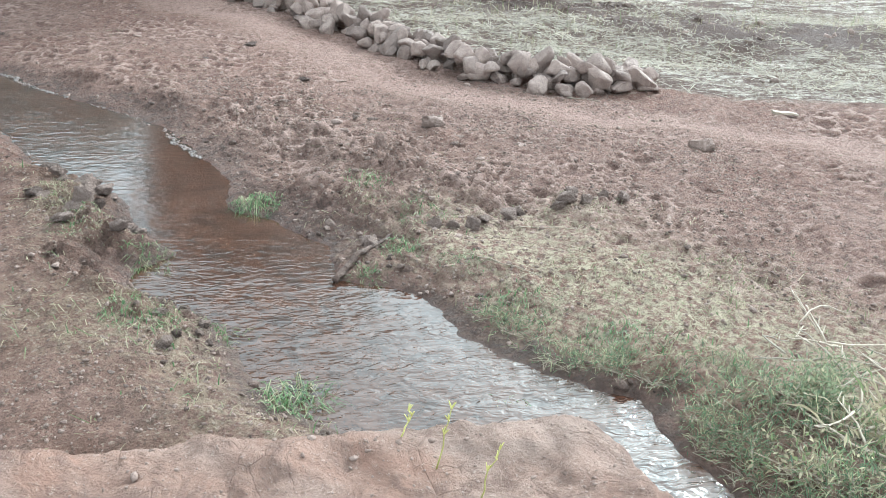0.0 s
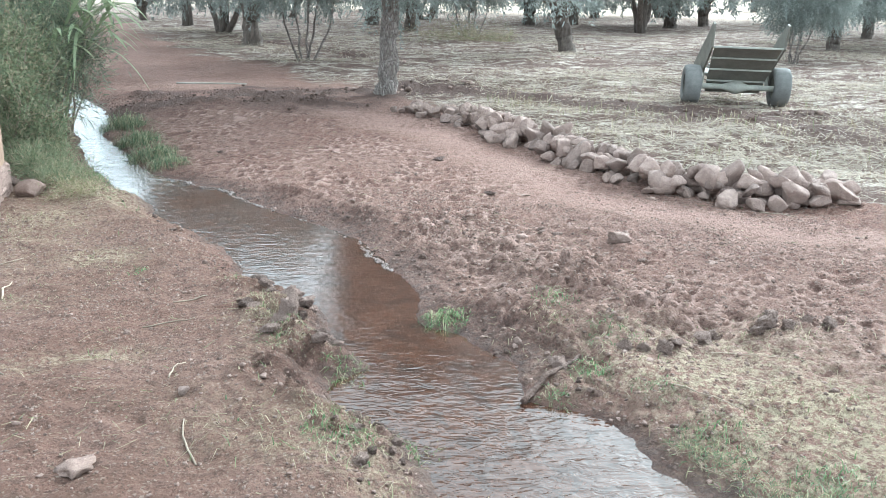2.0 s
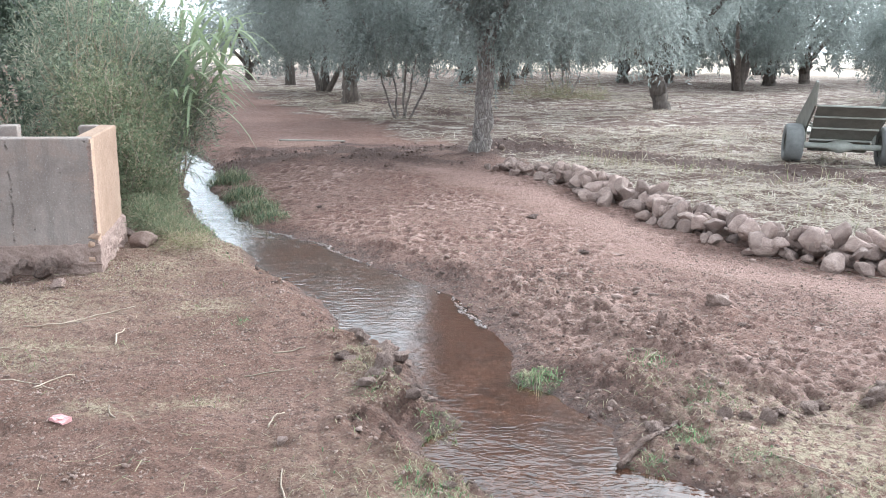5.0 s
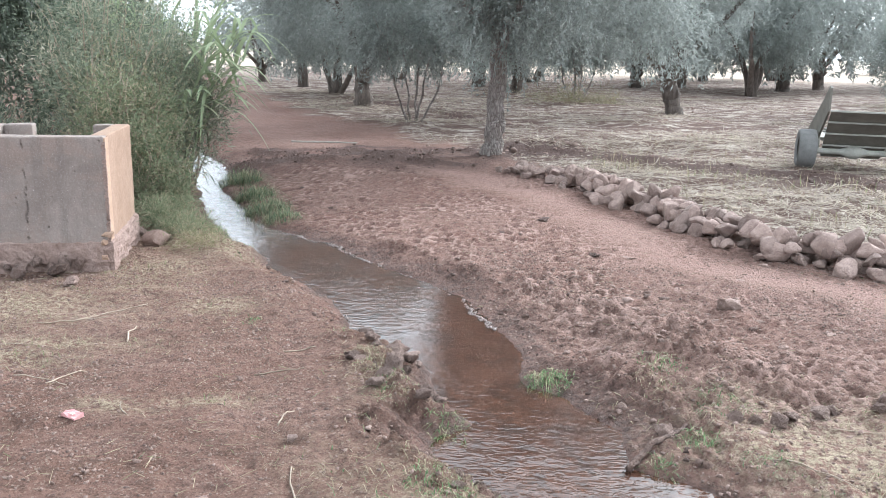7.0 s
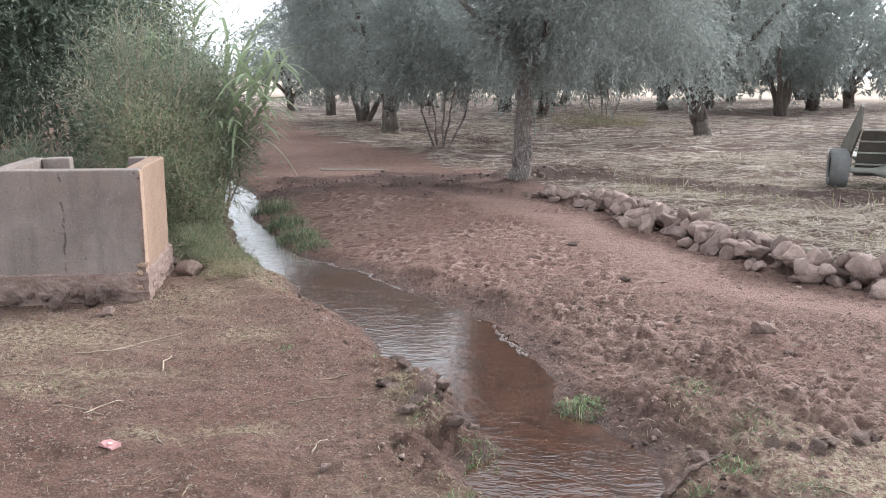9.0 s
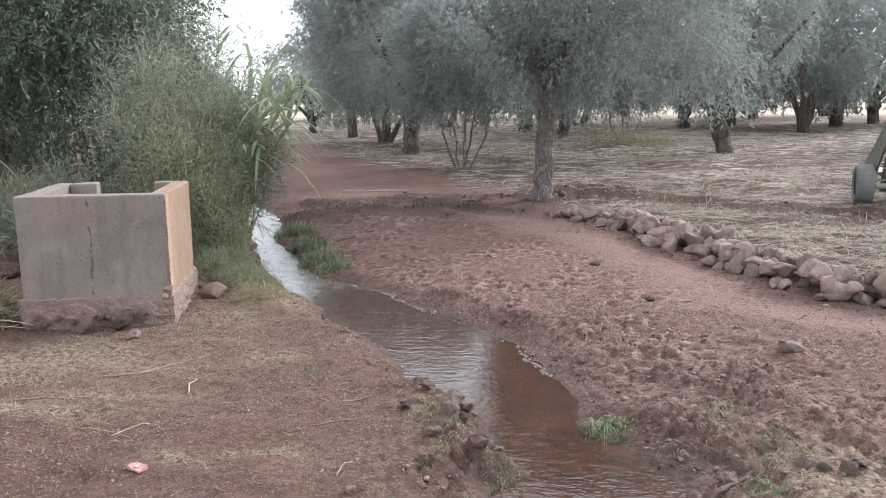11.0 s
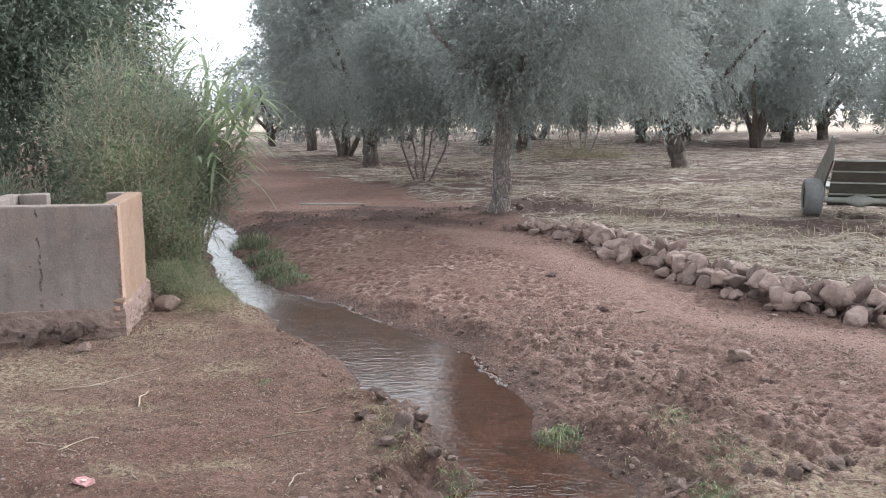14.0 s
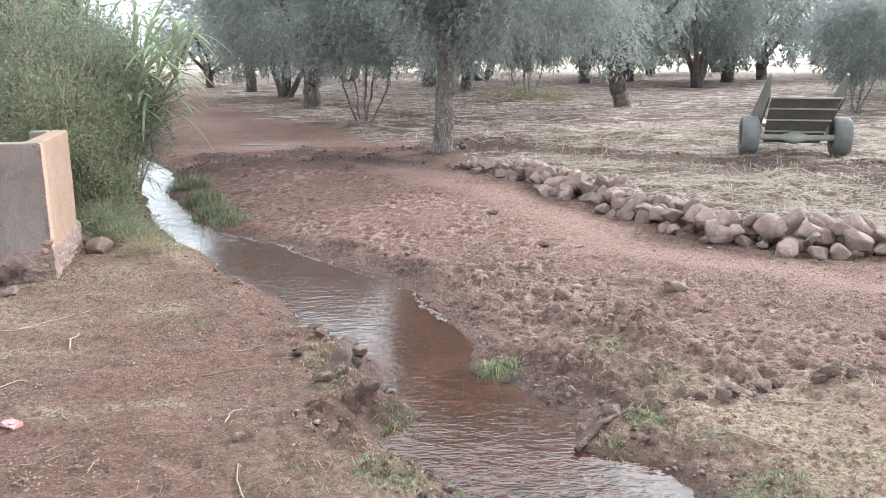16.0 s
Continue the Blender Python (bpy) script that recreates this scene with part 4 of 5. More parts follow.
# ---- olive trees ----
def olive_tree(at, seed, height, radius, low, trunk_r, stems=1, twigs=3400, leaf=0.085, mat=None, label="", fork=1.35, lean=(0.0, 0.0), per=13, turn=0.0, shift=0.0, bark=None, plain=True):
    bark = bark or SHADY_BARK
    rnd, rng = random.Random(seed), np.random.default_rng(seed)
    tree = thing("olive_tree", label, "tree", (at[0], at[1], gz(*at) - 0.1), turn, group="olive grove")
    ends = []
    mid = (low + height) / 2

    def limb(start, end, r0, r1, name, bend=0.2, k=8):
        a, b = Vector(start), Vector(end)
        side = Vector((rnd.gauss(0, 1), rnd.gauss(0, 1), 0)) * bend * (b - a).length * 0.35
        pts = [a.lerp(b, t / k) + side * math.sin(math.pi * t / k) + Vector((rnd.gauss(0, 1), rnd.gauss(0, 1), 0)) * 0.025 for t in range(k + 1)]
        me = mesh_from(name, *tube(pts, [r0 + (r1 - r0) * t / k for t in range(k + 1)], 9, 0.1, rnd.random()), bark, True)
        part(name, me, bark, tree)
        return pts[-1]

    if stems == 1:
        top = Vector((lean[0], lean[1], fork))
        k = 20
        pts = [Vector((0, 0, -0.08)).lerp(top, (t / k)) + Vector((rnd.gauss(0, 0.02), rnd.gauss(0, 0.02), 0)) for t in range(k + 1)]
        radii = [trunk_r * (1.0 + (0.8 if trunk_r < 0.2 else 0.4) * math.exp(-t / 2.6) + 0.05 * math.sin(t * 0.8 + seed) + 0.22 * max(0, (t - 15) / 5)) for t in range(k + 1)]
        v, f = tube(pts, radii, 24, 0.0, seed)
        v = [tuple(Vector(p) * 1.0 + (Vector((p[0], p[1], 0)).normalized() * trunk_r * (0.36 * noise.noise(Vector((p[0] * 6, p[1] * 6, p[2] * 1.8 + seed))) + 0.25 * noise.noise(Vector((p[0] * 14, p[1] * 14, p[2] * 5)))))) for p in v]
        part("trunk", mesh_from("trunk", v, f, bark, True), bark, tree, "gnarled grey-brown bark")
        for n in range(5):
            a = 2 * math.pi * n / 5 + rnd.uniform(-0.4, 0.4)
            out = radius * rnd.uniform(0.45, 0.7)
            e = limb(top - Vector((0, 0, 0.1)), (out * math.cos(a), out * math.sin(a), fork + (height - fork) * rnd.uniform(0.35, 0.6)), trunk_r * 0.58, trunk_r * 0.16, "limb", 0.35)
            ends.append(e)
    else:
        for n in range(stems):
            a = 2 * math.pi * n / stems + rnd.uniform(-0.5, 0.5)
            out = radius * rnd.uniform(0.25, 0.55)
            e = limb((0.1 * math.cos(a), 0.1 * math.sin(a), -0.05), (out * math.cos(a), out * math.sin(a), low + (height - low) * rnd.uniform(0.15, 0.4)), trunk_r, trunk_r * 0.4, "stem", 0.3)
            ends.append(e)
            a += rnd.uniform(-0.6, 0.6)
            limb(e, (e[0] + 0.5 * math.cos(a), e[1] + 0.5 * math.sin(a), e[2] + 0.8), trunk_r * 0.42, trunk_r * 0.15, "limb", 0.3, 5)
    # crown: twigs gathered into uneven clumps, thinner towards the inside
    clumps = 80
    rise = rng.uniform(-1, 1, clumps)
    around = rng.uniform(0, 2 * np.pi, clumps)
    ring = radius * 0.84 *  (1 - np.abs(np.where(rise > 0, rise, rise * 0.8)) ** 2.6) ** 0.5 * rng.uniform(0.08, 1, clumps) ** 0.5
    u = np.stack([np.cos(around), np.sin(around), rise], 1)
    centre = np.stack([ring * np.cos(around) + lean[0] * 1.3 + shift, ring * np.sin(around) + lean[1] * 1.3, mid + rise * ((height - low) / 2 - 0.3)], 1)
    size = rng.uniform(0.45, 0.95, clumps) * radius / 2.8
    which = rng.integers(0, clumps, twigs)
    v = rng.normal(size=(twigs, 3))
    v /= np.linalg.norm(v, axis=1)[:, None]
    start = centre[which] + v * (rng.uniform(0.15, 1, twigs) ** 0.45 * size[which])[:, None]
    way = v * 0.8 + u[which] * 0.5 + rng.normal(scale=0.35, size=(twigs, 3)) + np.array([0, 0, 0.25])
    way[:, 2] -= 0.7 * (start[:, 2] < mid)
    way /= np.linalg.norm(way, axis=1)[:, None]
    length = rng.uniform(0.2, 0.5, twigs)
    along = rng.uniform(0, 1, (twigs, per))
    base = (start[:, None] + way[:, None] * (along * length[:, None])[..., None]).reshape(-1, 3)
    base[:, 2] -= 0.12 * (along**2).ravel()
    direction = np.repeat(way, per, 0) * 0.7 + rng.normal(scale=0.6, size=(twigs * per, 3))
    n = len(base)
    lv, lf = leaf_blades(base, direction, leaf * rng.uniform(0.7, 1.25, n), leaf * 0.28 * rng.uniform(0.8, 1.3, n), rng, 0.1, plain)
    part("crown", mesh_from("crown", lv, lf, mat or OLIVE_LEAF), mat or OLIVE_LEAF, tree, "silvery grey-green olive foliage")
    return tree


def again(tree, x, y, turn, scale, tall=1.0):
    return copy_thing(tree, Matrix.LocRotScale((x, y, gz(x, y) - 0.1), Euler((0, 0, radians(turn))), (scale, scale, scale * tall)))


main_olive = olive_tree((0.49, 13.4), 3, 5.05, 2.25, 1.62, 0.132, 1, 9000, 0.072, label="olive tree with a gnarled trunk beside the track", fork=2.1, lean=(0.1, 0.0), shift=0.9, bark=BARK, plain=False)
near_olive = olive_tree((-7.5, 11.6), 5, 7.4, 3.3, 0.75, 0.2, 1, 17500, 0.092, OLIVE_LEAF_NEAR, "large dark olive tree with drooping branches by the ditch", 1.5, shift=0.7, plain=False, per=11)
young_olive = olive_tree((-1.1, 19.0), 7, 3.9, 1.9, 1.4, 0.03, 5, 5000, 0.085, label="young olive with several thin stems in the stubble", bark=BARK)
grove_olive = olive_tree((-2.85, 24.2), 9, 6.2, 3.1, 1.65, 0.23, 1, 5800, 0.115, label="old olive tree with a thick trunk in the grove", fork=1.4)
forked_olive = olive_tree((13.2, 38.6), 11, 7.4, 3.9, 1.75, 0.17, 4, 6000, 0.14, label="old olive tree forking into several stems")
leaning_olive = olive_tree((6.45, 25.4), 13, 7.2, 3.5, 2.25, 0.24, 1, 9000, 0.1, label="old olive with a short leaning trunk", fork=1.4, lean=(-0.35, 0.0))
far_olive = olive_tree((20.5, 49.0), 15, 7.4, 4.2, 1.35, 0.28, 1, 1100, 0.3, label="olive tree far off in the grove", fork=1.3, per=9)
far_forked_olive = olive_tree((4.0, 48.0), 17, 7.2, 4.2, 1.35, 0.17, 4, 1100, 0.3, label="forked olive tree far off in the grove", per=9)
# the last copy is added behind the near olive to block sky through its crown
for x, y, turn, scale, tall in ((-6.5, 34.3, 40, 0.76, 2.1), (2.2, 34.0, 200, 0.95, 0.95), (16.5, 28.0, 220, 0.9, 1.0), (24, 38, 95, 1.0, 1.0), (-11.8, 19.5, 30, 1.1, 1.15)):
    again(grove_olive, x, y, turn, scale, tall)
for x, y, turn, scale in ((-4.4, 29.3, 70, 0.7), (21.5, 31, 140, 0.9)):
    again(forked_olive, x, y, turn, scale)
for x, y, turn, scale in ((4.1, 29.9, 150, 1.0), (12.2, 22.6, 40, 0.8)):
    again(young_olive, x, y, turn, scale)
for x, y, turn, scale in ((-9.3, 39.0, 130, 0.6), (9.0, 44.0, 75, 1.0), (0.8, 39.5, 160, 1.0), (13.0, 52.0, 180, 1.1), (31, 45, 60, 1.0), (17, 60, 20, 1.1), (36, 62, 250, 1.2), (-5.0, 60, 120, 0.9), (9, 66, 10, 1.1), (17.0, 45.0, 30, 1.15), (12.0, 46.5, 220, 1.05)):
    again(far_olive, x, y, turn, scale)
for x, y, turn, scale in ((28, 52, 200, 1.1), (-3.5, 47, 10, 0.9), (24, 66, 30, 1.2), (1, 64, 80, 1.1)):
    again(far_forked_olive, x, y, turn, scale)
rnd = random.Random(77)
for n in range(22):
    far = rnd.uniform(100, 125)
    x = -58 + 6.6 * n + rnd.uniform(-2, 2)
    gap = abs(x / far + 0.33) < 0.06
    again((far_olive, far_forked_olive)[n % 2], x, far, rnd.uniform(0, 360), rnd.uniform(1.0, 1.4) * (0.6 if gap else 1))


# ---- bushes and reeds by the ditch ----
def bush(at, seed, radius, height, count, mat, label, leaf=0.035, stems=14, long=False, name="bush", category="bush", stretch=1.0, turn=0.0, broad=0.38):
    rnd, rng = random.Random(seed), np.random.default_rng(seed)
    ob = thing(name, label, category, (at[0], at[1], gz(*at) - 0.02), turn)
    tips = []
    for n in range(stems):
        a, r = rnd.uniform(0, 6.3), radius * math.sqrt(rnd.random()) * 0.95
        tip = Vector((r * math.cos(a) * stretch, r * math.sin(a), height * rnd.uniform(0.55, 1.0) * (1 - 0.35 * (r / radius) ** 2)))
        foot = Vector((tip.x * 0.35, tip.y * 0.35, 0))
        k = 6
        pts = [foot.lerp(tip, t / k) + Vector((rnd.gauss(0, 0.03), rnd.gauss(0, 0.03), 0.1 * height * math.sin(math.pi * t / k))) for t in range(k + 1)]
        part("stem", mesh_from("stem", *tube(pts, [(0.0015 + 0.007 * min(1.5, height)) * (1 - 0.75 * t / k) for t in range(k + 1)], 5), TWIG), TWIG, ob)
        tips.append([tuple(p) for p in pts])
    tips = np.array(tips)
    s, t = rng.integers(0, stems, count), rng.uniform(0.12, 1, count) ** 0.8 * 5.99
    i = t.astype(int)
    at_stem = tips[s, i] + (tips[s, np.minimum(i + 1, 6)] - tips[s, i]) * (t - i)[:, None]
    off = rng.normal(size=(count, 3)) * radius * 0.17
    base = at_stem + off
    base[:, 2] = np.abs(base[:, 2]) + 0.01
    way = off / (radius * 0.17) * 0.6 + rng.normal(scale=0.6, size=(count, 3)) + np.array([0, 0, 0.9 if long else 0.3])
    lv, lf = leaf_blades(base, way, leaf * rng.uniform(0.6, 1.3, count), leaf * (0.075 if long else broad) * rng.uniform(0.8, 1.2, count), rng, 0.25 if long else 0.05)
    part("foliage", mesh_from("foliage", lv, lf, mat), mat, ob)
    return ob


bush((-3.35, 8.35), 21, 0.6, 1.75, 17000, BUSH_LEAF, "yellow-green leafy bush beside the basin", 0.05, 44, broad=0.24)
bush((-3.05, 7.95), 22, 0.42, 1.0, 5500, BUSH_LEAF, "low yellowish bush at the water's edge", 0.04, 22)
bush((-3.85, 9.0), 23, 0.8, 2.8, 17000, WEED_LEAF, "tall grey-green bush behind the basin", 0.075, 46, False, broad=0.16)
bush((-3.35, 9.6), 24, 0.65, 2.0, 12000, WEED_LEAF, "tall feathery green bush by the ditch", 0.14, 34, True)
bush((-3.65, 8.75), 28, 0.55, 1.9, 5200, DRY_GRASS, "half-dry reddish twiggy bush beside the basin", 0.05, 40, broad=0.2)
bush((-4.9, 8.8), 25, 0.8, 0.95, 7000, WEED_LEAF, "grassy green thicket behind the basin", 0.16, 34, True)
bush((-4.3, 10.8), 26, 1.05, 3.3, 13500, WEED_LEAF, "olive-green bush over the ditch", 0.09, 34, broad=0.16)
bush((-5.9, 9.4), 27, 0.8, 0.8, 4000, DRY_GRASS, "dry weeds behind the basin", 0.14, 24, True)


def giant_reed(at, seed, height, lean, leaves):
    rnd = random.Random(seed)
    reed = thing("giant_reed", "tall green reed with long drooping leaves", "reed", (at[0], at[1], gz(*at) - 0.02), 0, group="reeds by the ditch")
    k = 8
    pts = [Vector((lean[0] * (t / k) ** 1.6, lean[1] * (t / k) ** 1.6, height * t / k)) for t in range(k + 1)]
    part("stalk", mesh_from("stalk", *tube(pts, [0.012 - 0.007 * t / k for t in range(k + 1)], 6), REED_LEAF, True), REED_LEAF, reed)
    for n in range(leaves):
        s = 0.55 + 0.44 * n / leaves
        i = min(int(s * k), k - 1)
        start = pts[i].lerp(pts[i + 1], s * k - i)
        a = rnd.gauss(-0.2, 0.9) if lean[0] > 0.4 and n % 3 else (n % 2) * math.pi + rnd.uniform(-0.7, 0.7) + seed
        length, width = rnd.uniform(0.5, 0.95), rnd.uniform(0.05, 0.08)
        out, side = Vector((math.cos(a), math.sin(a), 0)), Vector((-math.sin(a), math.cos(a), 0))
        rise, fall = rnd.uniform(0.4, 1.3), rnd.uniform(0.5, 1.2)
        verts, faces = [], []
        for j in range(8):
            q = j / 7
            c = start + out * length * (q * 0.8) + Vector((0, 0, length * (rise * q - fall * q * q * 0.9)))
            w = width * (0.5 + 0.9 * q) * (1 - q) ** 0.6 if q < 1 else 0.001
            verts += [c - side * w * 0.5, c + Vector((0, 0, -0.15 * w)), c + side * w * 0.5]
        for j in range(7):
            faces += [(3 * j, 3 * j + 1, 3 * j + 4, 3 * j + 3), (3 * j + 1, 3 * j + 2, 3 * j + 5, 3 * j + 4)]
        part("leaf", mesh_from("leaf", [tuple(v) for v in verts], faces, REED_LEAF, True), REED_LEAF, reed)


for n, (x, y, h, lx, ly, k) in enumerate(((-3.15, 9.4, 2.05, 0.68, 0.0, 16), (-3.2, 9.3, 1.85, 0.8, -0.1, 15), (-3.2, 9.4, 1.6, 0.75, 0.1, 14), (-3.25, 9.6, 2.2, 0.45, 0.0, 14), (-3.3, 9.2, 1.5, 0.5, 0.0, 12),
                                          (-3.65, 9.6, 2.2, -0.1, 0.0, 12), (-3.5, 9.6, 2.55, 0.12, 0.0, 14), (-3.35, 10.0, 2.35, 0.2, 0.1, 12), (-3.95, 9.7, 2.3, -0.05, 0.0, 12), (-5.6, 8.9, 0.9, 0.1, 0.0, 8))):
    giant_reed((x, y), n + 1, h, (lx, ly), k)


def grass_tuft(at, seed, radius, height, count, mat=None, label="bright green grass tuft on the bank of the ditch", z=None):
    rng = np.random.default_rng(seed)
    a, r = rng.uniform(0, 2 * np.pi, count), radius * np.sqrt(rng.uniform(0, 1, count))
    x, y = r * np.cos(a), r * np.sin(a)
    base = max(gz(*at), WATER - 0.02) if z is None else z
    zz = np.maximum(ground_z(x + at[0], y + at[1]), WATER - 0.02) - base - 0.01
    v, f = grass_blades(x, y, zz, height * rng.uniform(0.35, 1.1, count) * (1.0 - 0.6 * r / radius) * (0.75 if height < 0.15 else 1.0), 0.0045, rng, 2.0, 0.7)
    me = mesh_from("grass_tuft", v, f, mat or GREEN_GRASS)
    tuft = thing("grass_tuft", label, "grass tuft", (*at, base), 0, group="grass tufts")
    tagged(part("grass", me, None, tuft), kind="stuff")


for n, (x, y, r, h, c) in enumerate(((-0.42, 4.12, 0.14, 0.09, 260), (-0.52, 4.35, 0.13, 0.08, 200), (-0.28, 3.8, 0.15, 0.07, 220), (0.0, 3.05, 0.18, 0.06, 260), (1.05, 4.1, 0.16, 0.07, 220), (-0.72, 4.75, 0.12, 0.06, 150))):
    grass_tuft((x, y), 80 + n, r, h, c, DRY_GRASS, "dry yellowish grass tuft on the bank of the ditch")
for n, (x, y, r, h, c) in enumerate(((0.49, 4.28, 0.15, 0.13, 380), (-0.01, 3.62, 0.15, 0.11, 340), (1.13, 4.39, 0.15, 0.09, 240), (1.12, 3.53, 0.11, 0.1, 220), (0.9, 3.33, 0.1, 0.08, 160), (0.33, 4.06, 0.1, 0.06, 90), (-0.36, 3.83, 0.15, 0.07, 180), (-0.07, 2.96, 0.16, 0.1, 240), (1.36, 3.29, 0.13, 0.07, 150), (1.33, 3.92, 0.2, 0.08, 300), (0.46, 2.46, 0.13, 0.16, 300), (1.47, 2.9, 0.18, 0.08, 220), (1.2, 2.3, 0.13, 0.1, 150),
                                    (0.3, 2.95, 0.12, 0.1, 200), 
                                    (-1.3, 4.9, 0.09, 0.06, 90), (-0.32, 4.05, 0.08, 0.07, 90), (-2.2, 7.3, 0.2, 0.12, 220), (-2.45, 7.7, 0.22, 0.16, 260), (0.1, 3.3, 0.1, 0.08, 120), (1.75, 2.55, 0.16, 0.1, 200))):
    grass_tuft((x, y), 40 + n, r, h, c)


for n, (x, y, r, h, c) in enumerate(((-2.85, 10.6, 0.28, 0.4, 600), (-2.08, 8.75, 0.26, 0.3, 700), (-2.4, 9.5, 0.22, 0.34, 600), (-1.85, 8.35, 0.2, 0.2, 400))):
    grass_tuft((x, y), 140 + n, r, h, c, BANK_LEAF, "tall dark green grass clump at the water's edge")


def weed(at, seed, radius, height, count, mat, label, leaf=0.022, long=False):
    return bush(at, seed, radius, height, count, mat, label, leaf, 14, long, "weed_clump", "weed")


weed((1.98, 1.98), 61, 0.2, 0.06, 450, BANK_LEAF, "low dark bluish-green grassy weeds on the bank of the ditch", 0.05, True)
weed((2.2, 1.75), 62, 0.26, 0.075, 520, BANK_LEAF, "low dark bluish-green grassy weeds on the bank of the ditch", 0.055, True)
weed((2.28, 1.98), 63, 0.17, 0.13, 1300, BUSH_LEAF, "small yellow-green weed on the bank of the ditch", 0.018)
weed((2.0, 1.5), 64, 0.2, 0.085, 560, BANK_LEAF, "low dark bluish-green grassy weeds on the bank of the ditch", 0.06, True)
weed((2.45, 1.6), 65, 0.24, 0.12, 1200, BUSH_LEAF, "small yellow-green weed on the bank of the ditch", 0.018)
weed((1.78, 2.28), 66, 0.16, 0.05, 350, BANK_LEAF, "low dark bluish-green grassy weeds on the bank of the ditch", 0.045, True)
weed((1.47, 2.72), 67, 0.15, 0.05, 300, BANK_LEAF, "low dark bluish-green grassy weeds on the bank of the ditch", 0.045, True)
weed((2.12, 1.9), 77, 0.13, 0.13, 700, BUSH_LEAF, "small yellow-green weed on the bank of the ditch", 0.024)
for n, (x, y, r, h, c) in enumerate(((1.88, 1.78, 0.15, 0.08, 700), (1.84, 2.0, 0.14, 0.07, 600), (1.68, 2.36, 0.13, 0.06, 500), (1.5, 2.5, 0.12, 0.05, 400), (1.9, 1.45, 0.14, 0.1, 800), (2.02, 2.2, 0.16, 0.05, 450), (1.32, 2.82, 0.12, 0.05, 350), (2.5, 1.4, 0.2, 0.12, 800), (2.25, 1.25, 0.2, 0.12, 800), (1.79, 1.5, 0.1, 0.07, 400), (1.81, 1.7, 0.1, 0.07, 400), (1.78, 1.88, 0.09, 0.06, 300), (1.83, 1.3, 0.12, 0.09, 500))):
    weed((x, y), 160 + n, r, h, c, BANK_LEAF, "low dark bluish-green weeds at the water's edge", 0.04, True)
weed((1.9, 1.62), 68, 0.12, 0.1, 300, DRY_GRASS, "dried seed heads of a weed by the ditch", 0.025)
weed((2.12, 1.42), 69, 0.15, 0.12, 350, DRY_GRASS, "dried seed heads of a weed by the ditch", 0.025)
weed((2.3, 1.7), 70, 0.25, 0.12, 220, DRY_GRASS, "dry grass stalks among green weeds", 0.12, True)
weed((-2.75, 7.5), 71, 0.3, 0.3, 2600, BUSH_LEAF, "low yellow-green grass beside the ditch", 0.09, True)
weed((-2.95, 7.9), 72, 0.32, 0.45, 2800, BUSH_LEAF, "low yellow-green weeds beside the ditch", 0.1, True)
weed((-2.45, 7.15), 73, 0.28, 0.16, 1800, BUSH_LEAF, "low yellow-green grass beside the ditch", 0.07, True)
weed((-2.2, 6.75), 74, 0.25, 0.1, 1100, DRY_GRASS, "short dry grass beside the ditch", 0.06, True)
weed((-4.0, 5.75), 75, 0.3, 0.3, 1500, DRY_GRASS, "dry twiggy weeds beside the basin", 0.12, True)
weed((-4.25, 5.95), 76, 0.3, 0.25, 1100, WEED_LEAF, "green weeds beside the basin", 0.08, True)


def grass_stalk(x, y, height, seed):
    rnd = random.Random(seed)
    z = float(ledge_z(np.array([x]), np.array([y]))[0])
    stalk = thing("grass_stalk", "thin yellow-green grass stalk on the clay ledge", "grass stalk", (x, y, z - 0.005))
    pts = [(0.006 * t * rnd.uniform(0.5, 1.5), 0.0, height * t / 5) for t in range(6)]
    part("stalk", mesh_from("stalk", *tube(pts, [0.003 - 0.0003 * t for t in range(6)], 6), YELLOW_STALK, True), YELLOW_STALK, stalk)
    seeds = [tube([(pts[3 + n % 3][0], 0, pts[3 + n % 3][2]), (pts[3 + n % 3][0] + rnd.uniform(-0.012, 0.012), rnd.uniform(-0.012, 0.012), pts[3 + n % 3][2] + 0.02)], [0.003, 0.001], 5) for n in range(10)]
    part("seed_head", mesh_from("seed_head", *joined(seeds), YELLOW_STALK), YELLOW_STALK, stalk)


grass_stalk(0.73, 1.73, 0.2, 1)
grass_stalk(0.81, 1.59, 0.16, 2)
grass_stalk(0.66, 1.85, 0.09, 3)


# ---- sticks, dead branches and litter ----
def stick(x, y, length, turn, r=0.006, label="dry pale stick lying on bare earth", bend=0.15, lift=0.0, seed=0, mat=None, z=None, name="stick"):
    rnd = random.Random(seed + int(1000 * abs(x)))
    k = 6
    c, s = math.cos(radians(turn)), math.sin(radians(turn))
    pts = []
    for t in range(k + 1):
        a = length * (t / k - 0.5)
        o = bend * length * math.sin(math.pi * t / k) * 0.5 + rnd.gauss(0, 0.01 * length)
        px, py = a * c - o * s, a * s + o * c
        pts.append((px, py, (gz(x + px, y + py) if z is None else z) + r + lift * t / k - (gz(x, y) if z is None else z)))
    me = mesh_from(name, *tube(pts, [r * (1 - 0.4 * t / k) for t in range(k + 1)], 6, 0.1, seed), mat or TWIG, True)
    return thing(name, label, "stick", (x, y, gz(x, y) if z is None else z), 0, data=me)


